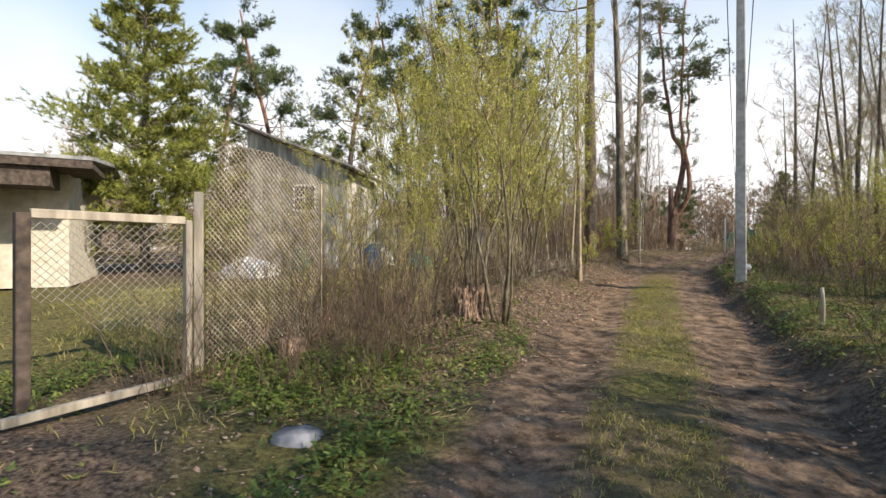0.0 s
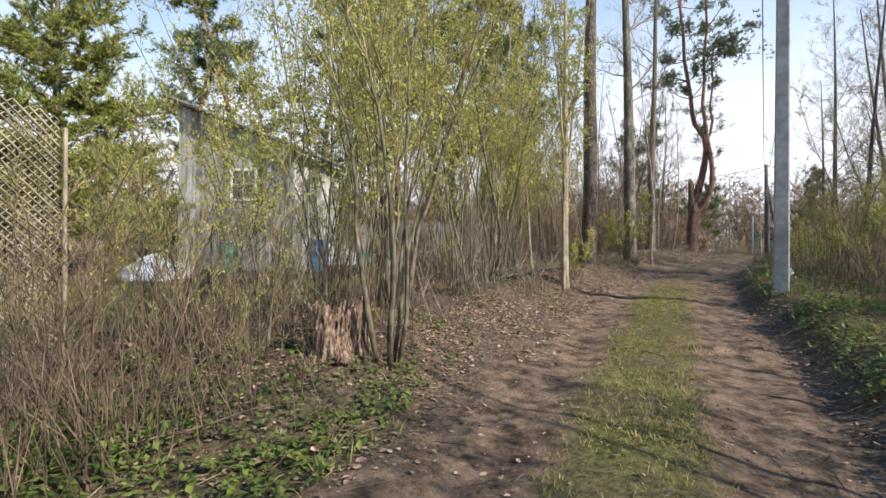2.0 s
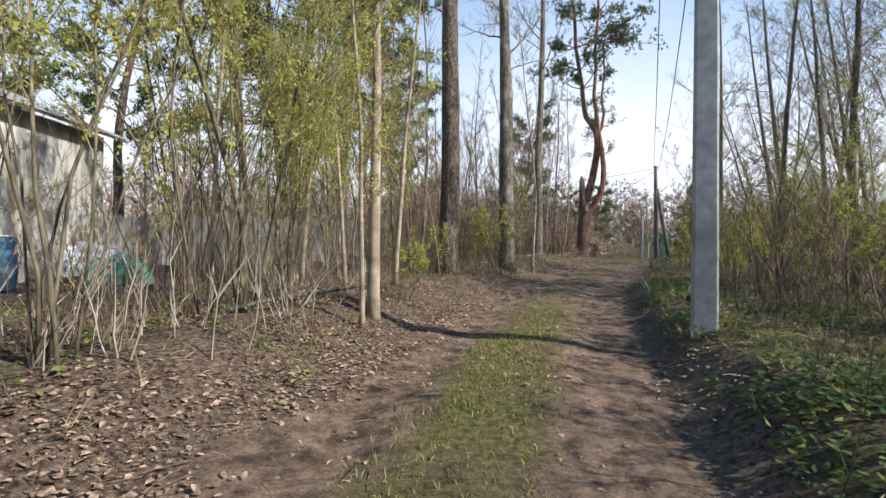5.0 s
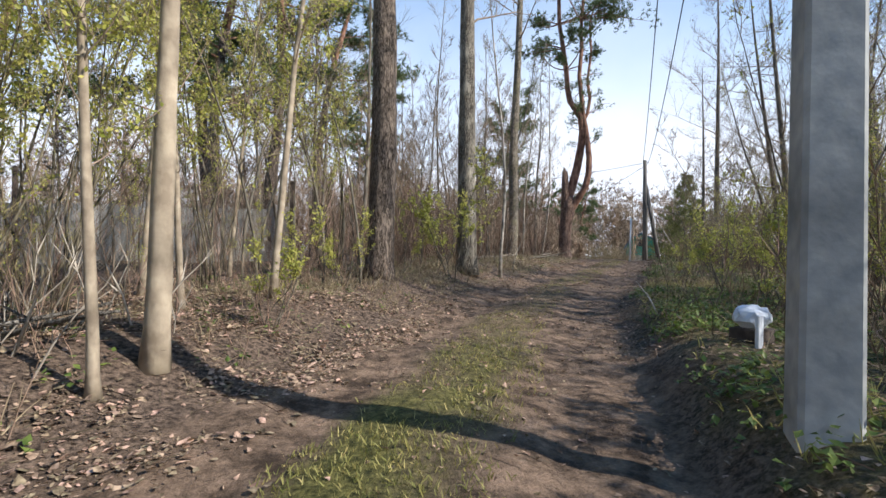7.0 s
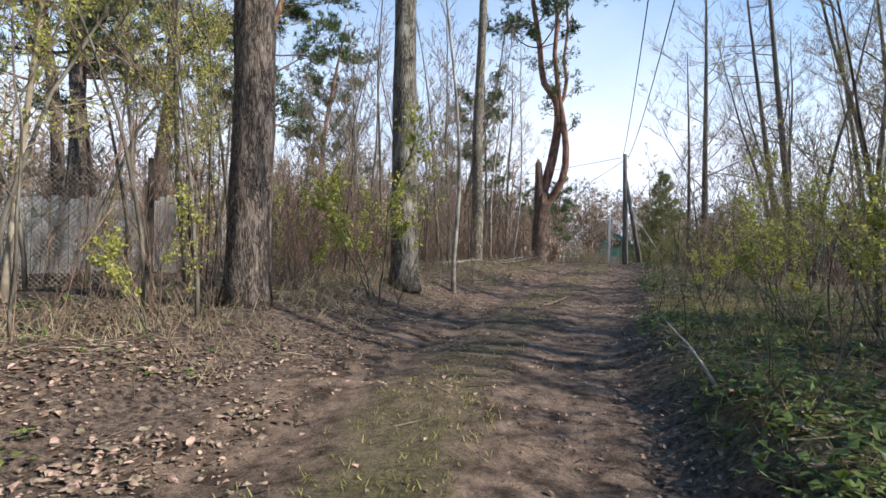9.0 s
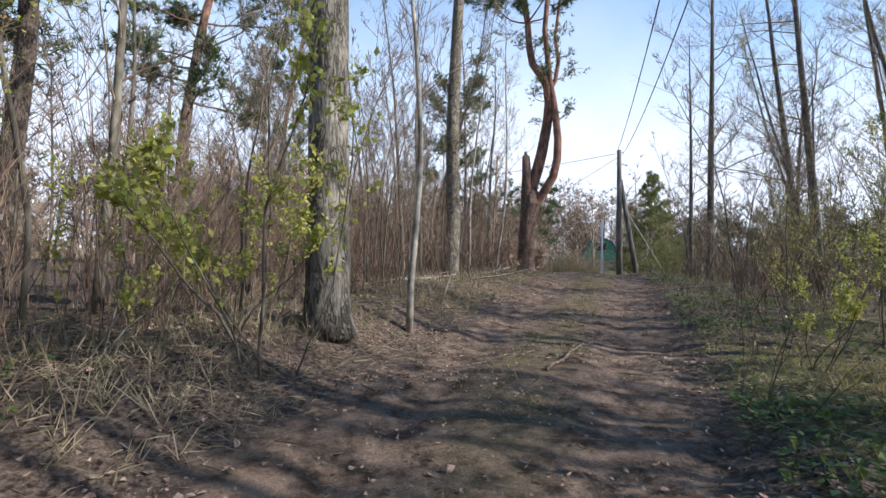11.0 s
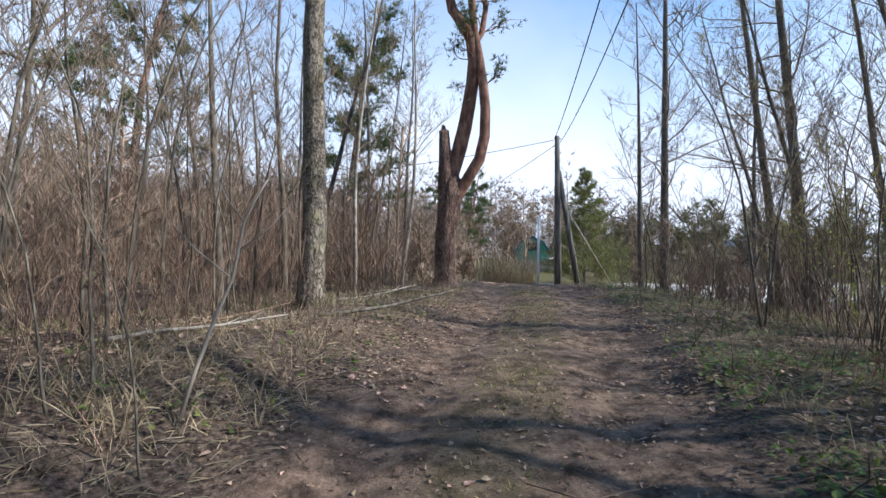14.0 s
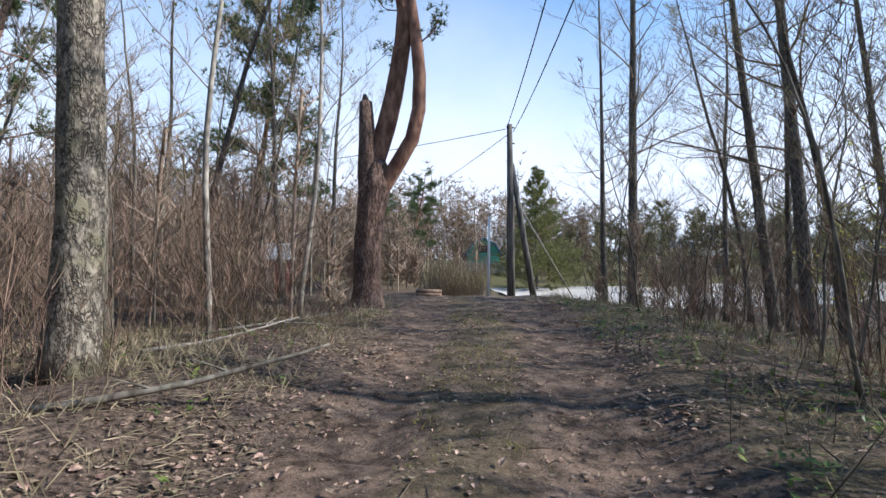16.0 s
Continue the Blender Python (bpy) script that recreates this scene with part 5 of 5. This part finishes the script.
    # leaning and fallen branches
    for x, y, dx, dy, dz, ln, rr, m in ((8.4, 24.6, 1, 0.1, 0.16, 1.6, 0.025, M_WOODW), (10.4, 26.0, 1, -0.1, 0.05, 1.8, 0.03, M_BARK), (5.2, 6.2, 0.6, -0.8, 0.1, 1.2, 0.018, M_BARK), (2.0, 12.9, 0.9, 0.3, 0.2, 1.7, 0.03, M_BARKD), (2.4, 14.2, 0.7, -0.4, 0.1, 1.5, 0.03, M_BARKD), (-0.6, 5.9, 1, 0.2, 0.15, 1.0, 0.012, M_STEM), (8.7, 15.6, 0.3, 0.9, 0.4, 1.2, 0.012, M_WOODW), (10.9, 27.6, 1, 0.35, 0.0, 1.6, 0.022, M_WOODW), (11.2, 28.6, 1, -0.15, 0.0, 1.6, 0.026, M_BARK), (11.9, 29.4, 0.9, -0.5, 0.0, 1.2, 0.018, M_WOODW), (9.0, 25.3, 0.9, 0.4, 0.04, 1.3, 0.016, M_BRUSH), (4.6, 5.2, 0.5, -0.9, 0.05, 1.5, 0.014, M_BARKD), (4.9, 5.9, -0.7, -0.5, 0.06, 0.9, 0.010, M_BARKD)):
        f = thing("fallen_branch", x, y, gz(x, y) + 0.02, 0, "dry broken branch lying beside the lane", "branch", "fallen branches")
        q = limb(Vector((0, 0, 0)), Vector((dx, dy, dz)), ln, 8, 0.05, 0, r)
        s = Shape()
        s.tube(q, taper(rr, rr * 0.35, 8), 7)
        for k in (3, 5, 6) if ln > 0.7 else ():
            s.tube(limb(q[k], outward(r, 0.3), ln * 0.15, 3, 0.1, 0, r), taper(rr * 0.4, 0.003, 3), 4, False)
        part("wood", s, m, f)


small()


def leaning_branch():
    """A long pale crooked branch that leans beside the lane."""
    f = thing("leaning_branch", 9.20, 22.94, label="long pale crooked dead branch leaning over the bank", category="branch")
    s = Shape()
    q = [Vector(v) for v in ((0, 0, -0.02), (0.09, 0.0, 0.30), (0.19, 0.01, 0.60), (0.28, 0.0, 0.83), (0.31, 0.02, 1.0), (0.34, 0.03, 1.18), (0.41, 0.01, 1.33), (0.47, 0.01, 1.44))]
    s.tube(q, taper(0.014, 0.006, 7), 7)
    part("wood", s, M_WOODW, f)
    for k, d in ((3, (-0.35, 0.1, 0.3)), (4, (0.3, -0.1, 0.25)), (5, (-0.15, 0.0, 0.2))):
        s = Shape()
        s.tube([q[k], q[k] + Vector(d) * 0.6, q[k] + Vector(d) + Vector((0, 0, 0.05))], [0.006, 0.004, 0.002], 5)
        part("side_twig", s, M_WOODW, f)


leaning_branch()


def log_pile():
    """A low pile of reddish logs beyond the crest."""
    t = thing("log_pile", 22.4, 45.0, None, -25, "low pile of reddish brown logs beyond the crest", "log pile")
    for row, many in ((0, 4), (1, 3)):
        for k in range(many):
            s = Shape()
            y, z = (k - many / 2) * 0.2, 0.09 + row * 0.165
            s.tube([Vector((-0.65, y, z)), Vector((0, y + 0.01, z + 0.01)), Vector((0.65, y, z))], [0.095, 0.1, 0.09], 10)
            part("log", s, M_STUMP, t)


log_pile()


def lane_stick():
    """A pale crooked stick lying along the lane."""
    f = thing("fallen_stick", 9.3, 19.65, label="crooked tan stick lying on the bare earth lane", category="branch")
    q = [Vector((dx, dy, gz(9.3 + dx, 19.65 + dy) - gz(9.3, 19.65) + h)) for dx, dy, h in ((0, 0, 0.015), (0.17, 0.21, 0.03), (0.33, 0.33, 0.025), (0.52, 0.55, 0.045), (0.66, 0.66, 0.06), (0.83, 0.81, 0.075))]
    s = Shape()
    s.tube(q, [0.017, 0.016, 0.017, 0.014, 0.010, 0.006], 8)
    part("wood", s, M_STUMP, f)
    s = Shape()
    s.tube([q[2], q[2] + Vector((0.16, -0.02, 0.04)), q[2] + Vector((0.27, -0.07, 0.03))], [0.008, 0.006, 0.003], 6)
    part("side_twig", s, M_STUMP, f)


lane_stick()


def clutter():
    """Yard clutter half hidden behind the thicket, and a second run of mesh fence."""
    for x, y, m, lab in ((-4.4, 15.6, M_GREENP, "green plastic water barrel standing in the yard"), (-2.3, 16.2, M_BLUEP, "blue plastic water barrel standing in the yard")):
        t = thing("barrel", x, y, None, 0, lab, "barrel", "yard barrels")
        s = Shape()
        prof = [(0, 0.24), (0.05, 0.27), (0.28, 0.29), (0.31, 0.30), (0.34, 0.29), (0.56, 0.29), (0.59, 0.30), (0.62, 0.29), (0.84, 0.27), (0.88, 0.25)]
        s.tube([Vector((0, 0, z)) for z, q in prof], [q for z, q in prof], 20)
        part("body", s, m, t)
        s = Shape()
        s.tube([Vector((0, 0, 0.88)), Vector((0, 0, 0.91))], [0.27, 0.265], 20)
        part("lid", s, M_WHITE, t, "pale lid")
    for x, y, w, hh, m, lab in ((-5.6, 14.6, 1.3, 0.55, M_FOIL, "heap under a pale tarpaulin in the yard"), (-0.9, 17.2, 1.0, 0.5, M_GREENP, "heap under a green tarpaulin in the yard"), (-2.6, 19.5, 1.2, 0.7, M_FOIL, "heap under a pale tarpaulin in the yard")):
        t = thing("tarpaulin_heap", x, y, None, 30, lab, "heap", "yard heaps")
        bm = bmesh.new()
        bmesh.ops.create_icosphere(bm, subdivisions=4, radius=1)
        for v in bm.verts:
            q = v.co.copy()
            k = 1 + 0.22 * noise.noise(q * 1.7 + Vector((x, y, 0))) + 0.07 * noise.noise(q * 5)
            v.co = Vector((q.x * w * 0.6 * k, q.y * w * 0.45 * k, max(-0.05, q.z * hh * k)))
        me = bpy.data.meshes.new("sheet")
        bm.to_mesh(me)
        bm.free()
        me.materials.append(m)
        new("sheet", me).parent = t
    f = thing("mesh_fence", -1.3, 20.7, None, 6, "rusty mesh fence among the trees", "fence")
    s = Shape()
    diamonds(s, 5.0, 0.1, 1.9, 0.075, 0.005)
    part("mesh", s, M_RUST, f)
    for k in range(3):
        beam("post", (k * 2.5 - 0.04, -0.04, -0.2), (k * 2.5 + 0.04, 0.04, 2.05), M_WOODD, f)


clutter()


# ---- ground cover ----
def scatter(n, x0, x1, y0, y1, keep, seed):
    g = np.random.RandomState(seed)
    x, y = g.uniform(x0, x1, n), g.uniform(y0, y1, n)
    k = g.uniform(0, 1, n) < keep(x, y, across(x, y)) * (1 - 0.9 * bare(x, y))
    x, y = x[k], y[k]
    return list(zip(x.tolist(), y.tolist(), height(x, y).tolist()))


def cover(name, label, material, points, draw, category):
    s = Shape()
    r = random.Random(len(points))
    for x, y, z in points:
        draw(s, Vector((x, y, z)), r)
    ob = new(name, mesh_of(name, s.v, s.f, material, False))
    tagged(ob, label, category, kind="stuff")


def patch(x, y, size, seed, lo=0.3):
    return np.clip(lo + 0.9 * vnoise(x, y, size, seed), 0, 1)


def tuft(lo, hi, w, blades, droop):
    def draw(s, p, r):
        for _ in range(blades):
            s.blade(p + Vector((r.gauss(0, 0.02), r.gauss(0, 0.02), -0.01)), outward(r, r.uniform(0.8, 3)).normalized(), r.uniform(lo, hi), w, r.uniform(0, droop), r)
    return draw


cover("lane_grass", "short green grass down the middle of the lane", M_GRASS, scatter(330000, -3, 17, -1, 30, lambda x, y, u: step(0.58, 0.3, np.abs(u + 0.05 + 0.1 * vnoise(x, y, 0.5, 47))) * patch(x, y, 0.6, 41, 0.6) * (step(17, 11, y) + 0.22), 1), tuft(0.03, 0.09, 0.006, 3, 0.5), "grass")
cover("verge_grass", "green grass on the verges", M_GRASS, scatter(130000, -7, 22, 0, 32, lambda x, y, u: np.where(u > 0, step(1.45, 1.9, u) * step(6, 2.5, u) * step(25, 15, y), step(-1.25, -1.6, u) * step(9, 5, y) * 0.5 + step(-4.5, -6, u) * step(15, 12, y)) * patch(x, y, 1.2, 42, 0.35), 2), tuft(0.06, 0.16, 0.008, 3, 0.5), "grass")
cover("dry_grass", "tufts of dry straw-coloured grass", M_DRY, scatter(85000, -4, 24, 4, 33, lambda x, y, u: (step(-1.4, -2.1, u) * step(-6.5, -3, u) * (0.10 + 1.2 * step(14, 20, y)) + (0.2 + 0.5 * step(17, 23, y)) * step(1.6, 2.4, u)) * patch(x, y, 0.8, 43, 0.35), 3), tuft(0.12, 0.38, 0.006, 5, 0.95), "grass")
cover("herbs", "green low herbs with broad leaves", M_HERB, scatter(170000, -5, 20, 0, 30, lambda x, y, u: (np.where(u > 0, (0.36 + 0.16 * step(19, 15, y)) * step(1.4, 1.7, u) * (1 + 0.8 * step(2.8, 2.0, u)) * (0.35 + 0.65 * step(25, 18, y)) * step(6, 3.5, u), step(-1.3, -1.9, u) * step(-6.5, -4.5, u) * (0.07 + 0.16 * step(14, 9, y) + 1.3 * step(7.6, 4.6, y)) * step(0.22, 0.36, np.hypot(x + 1.09, y - 3.72))) * patch(x, y, 0.8, 44, 0.4)), 4), lambda s, p, r: [s.leaf(p + Vector((r.gauss(0, 0.03), r.gauss(0, 0.03), r.uniform(0.02, 0.12))), r.uniform(0.03, 0.075), r, 0.6) for _ in range(5)], "herbs")
cover("leaf_litter", "brown dead leaves lying on the ground", M_LITTER, scatter(760000, -4, 22, 0, 32, lambda x, y, u: (np.where(u < 0, step(-0.7, -1.4, u) * step(-6, -3.5, u) * (0.3 + 0.8 * step(6, 9, y) - 0.6 * step(16, 21, y) + 1.2 * step(11.5, 13, y) * step(17.5, 16, y)), (0.34 + 0.2 * step(16, 22, y)) * step(1.0, 1.5, u) * step(5, 2.5, u)) + 0.10 * step(17, 22, y) * step(1.6, 1.0, np.abs(u)) + 0.03) * patch(x, y, 0.6, 45, 0.3), 5), lambda s, p, r: s.dead_leaf(p + Vector((0, 0, r.uniform(0.004, 0.02))), 0.02 + 0.05 * r.random() ** 2.2, r), "leaf litter")
cover("flattened_straw", "pale flattened straw and dead grass on the bank", M_DRY, scatter(330000, -3, 22, 4, 33, lambda x, y, u: np.where(u < 0, step(-1.2, -1.7, u) * step(-5.5, -3.5, u) * (0.22 + 0.6 * step(15, 20, y)), (0.22 + 0.3 * step(15, 20, y)) * step(1.5, 1.9, u) * step(5, 3, u)) * patch(x, y, 0.7, 48, 0.35), 12), lambda s, p, r: s.blade(p + Vector((0, 0, r.uniform(0.005, 0.03))), outward(r, r.uniform(0, 0.45)).normalized(), r.uniform(0.06, 0.24), 0.006, r.uniform(0, 0.3), r), "grass")


def dry_stem(lo, hi, rad, twigs, lean=0.26):
    def draw(s, p, r):
        h = r.uniform(lo, hi)
        q = limb(p, Vector((r.gauss(0, lean), r.gauss(0, lean), 1)), h, 4, 0.14, 0.02, r)
        s.tube(q, taper(rad * r.uniform(0.6, 1.2), rad * 0.3, 4), 3, False)
        for _ in range(twigs):
            k = r.randint(1, 3)
            s.spike(q[k], ((q[k + 1] - q[k]).normalized() + outward(r, 0.3) * 0.7).normalized(), h * r.uniform(0.12, 0.45), rad * 1.2, r)
    return draw


cover("dry_stems", "dense tan dry weed stems", M_STEM, scatter(9500, -4, 3, 4.5, 14, lambda x, y, u: step(-1.9, -2.6, u) * step(-4.5, -3.9, u) * (0.12 + 0.88 * step(9.5, 7.5, y)) * patch(x, y, 0.7, 51, 0.55), 6), dry_stem(0.3, 1.45, 0.0045, 6, 0.15), "weeds")
cover("bank_sprigs", "short dry sprigs and weed stalks on the bank", M_BRUSH, scatter(15000, -3, 15, 6, 31, lambda x, y, u: step(-1.5, -2.0, u) * step(-5.0, -3.6, u) * patch(x, y, 0.6, 59, 0.4), 13), dry_stem(0.15, 0.75, 0.004, 4, 0.3), "weeds")
cover("brush", "dense bare brown brushwood", M_BRUSH, scatter(15000, -4, 14, 12, 34, lambda x, y, u: step(-2.3, -3.2, u) * step(-9, -6, u) * (0.09 + 0.91 * step(16, 19, y) - 0.12 * step(21, 25, y)) * patch(x, y, 1.2, 52, 0.45), 7), dry_stem(0.7, 2.7, 0.005, 12, 0.18), "brushwood")
cover("tall_dry_grass", "stand of tall straw-coloured dry grass beyond the crest", M_DRY, scatter(2600, 21, 28, 43, 49, lambda x, y, u: step(2.3, 1.2, np.hypot((x - 24.4) * 0.9, (y - 45.9) * 1.2)), 15), dry_stem(1.0, 2.3, 0.012, 5, 0.12), "grass")
cover("verge_stalks", "dry weed stalks and thin stems beside the rut", M_STEM, scatter(8000, 2, 20, 1, 30, lambda x, y, u: step(1.45, 1.75, u) * step(4.2, 2.6, u) * (0.35 + 0.65 * step(20, 14, y)) * patch(x, y, 0.6, 60, 0.35), 14), dry_stem(0.2, 0.95, 0.0045, 5, 0.25), "weeds")
cover("verge_stems", "thin bare stems on the verge", M_BRUSH, scatter(10500, 5, 27, 2, 33, lambda x, y, u: step(2.0, 3.0, u) * step(9, 6, u) * patch(x, y, 1.2, 53, 0.3), 8), dry_stem(0.5, 2.2, 0.0065, 11), "brushwood")


# ---- far woods ----
def woods(name, label, material, rows, seed, lo, hi, twigs, rad, reach=0.9, width=0.06):
    s = Shape()
    r = random.Random(seed)
    for x, y in rows:
        h = r.uniform(lo, hi)
        p = Vector((x, y, gz(x, y) - 0.2))
        q = limb(p, Vector((r.gauss(0, 0.04), r.gauss(0, 0.04), 1)), h, 5, 0.02, 0.02, r)
        s.tube(q, taper(rad * h / hi, 0.03, 5), 5, False)
        for _ in range(twigs):
            f = r.uniform(0.12, 0.98) * 5
            k = min(int(f), 4)
            w = limb(q[k].lerp(q[k + 1], f - k), outward(r, r.uniform(0.4, 1.5)), h * r.uniform(0.08, 0.2), 2, 0.15, 0.05, r)
            s.spike(w[0], (w[-1] - w[0]).normalized(), (w[-1] - w[0]).length, 0.05, r)
            for t in w[1:]:
                for _ in range(6):
                    s.spike(t, outward(r, r.uniform(0.2, 1.6)).normalized(), r.uniform(0.4, 1.1) * reach, width, r)
    tagged(new(name, mesh_of(name, s.v, s.f, material)), label, "woods", kind="stuff")


def ring(n, a0, a1, d0, d1, seed, cx=10, cy=20):
    r = random.Random(seed)
    out = []
    for _ in range(n):
        a, d = radians(r.uniform(a0, a1)), r.uniform(d0, d1)
        out.append((cx + math.sin(a) * d, cy + math.cos(a) * d))
    return out


woods("far_woods", "far bare brown birch and alder woods", M_FAR_HAZED, ring(400, -60, 40, 62, 120, 61), 1, 8, 14, 20, 0.14, 1.3, 0.09)
woods("far_undergrowth", "brown undergrowth before the far woods", M_FAR_HAZED, ring(200, -60, 10, 40, 75, 65), 5, 1.5, 4.5, 18, 0.05, 0.8, 0.06)
woods("crest_bushes", "dense brown bushes beyond the crest", M_FAR_HAZED, ring(150, 2, 25, 30, 62, 68), 8, 2.0, 5.5, 34, 0.05, 0.9, 0.045)
woods("treeline", "dense far line of bare trees", M_FAR_HAZED, ring(110, -5, 29, 66, 84, 69) + ring(50, 29, 45, 86, 100, 70), 10, 7, 12, 34, 0.12, 1.3, 0.10)
woods("far_thicket", "bare woods behind the yard", M_FAR_HAZED, ring(140, -80, 0, 19, 46, 62), 2, 3, 9, 34, 0.07, 0.8, 0.04)
woods("far_right_woods", "far green and brown woods beyond the sandy road", M_FARG, ring(330, 36, 105, 70, 120, 63), 3, 5, 10, 20, 0.12, 1.6, 0.14)
woods("near_right_woods", "bare alder woods beside the lane", M_FAR_HAZED, ring(50, 72, 100, 24, 60, 64), 4, 8, 13, 30, 0.1, 0.9, 0.05)
woods("roadside_bushes", "bare brown roadside bushes", M_FAR_HAZED, ring(110, 42, 98, 17, 34, 66), 6, 0.8, 2.6, 34, 0.03, 0.45, 0.016)
woods("yard_bushes", "bare brown bushes on this side of the sandy road", M_FARG, ring(70, 40, 98, 45, 62, 67), 7, 1.5, 4.5, 30, 0.04, 0.8, 0.05)

# dry twigs strewn over the lane and banks
cover("strewn_twigs", "small dry twigs strewn on the ground", M_STEM, scatter(9000, -3, 20, 2, 32, lambda x, y, u: step(4.5, 2.5, np.abs(u)) * (0.25 + 0.6 * step(1.0, 1.5, np.abs(u))), 71), lambda s, p, r: s.blade(p + Vector((0, 0, 0.015)), outward(r, r.uniform(-0.02, 0.25)).normalized(), r.uniform(0.08, 0.4), 0.007, 0.05, r), "twigs")

r_ = random.Random(88)
woods("lane_thicket", "grey-brown bare thicket beside the forked pine", M_FAR_HAZED, [(r_.uniform(3, 13.5), r_.uniform(30, 46)) for _ in range(120)], 9, 1.6, 4.2, 34, 0.03, 0.45, 0.014)
cover("pale_stems", "pale broken bush stems on the bank", M_WOODW, scatter(600, -2, 5, 8.5, 15, lambda x, y, u: step(-1.9, -2.4, u) * step(-4.8, -3.6, u) * patch(x, y, 0.8, 55, 0.5), 9), dry_stem(0.3, 1.2, 0.010, 4), "brushwood")
cover("leaf_crumbs", "small brown leaf crumbs on the lane", M_LITTER, scatter(90000, -2, 20, 1, 31, lambda x, y, u: step(2.4, 1.2, np.abs(u)) * (0.12 + 0.85 * step(8, 18, y)) * patch(x, y, 0.5, 57, 0.5), 72), lambda s, p, r: s.spike(p + Vector((0, 0, 0.006)), outward(r, r.uniform(0.0, 0.5)).normalized(), r.uniform(0.014, 0.05), 0.022, r), "leaf litter")
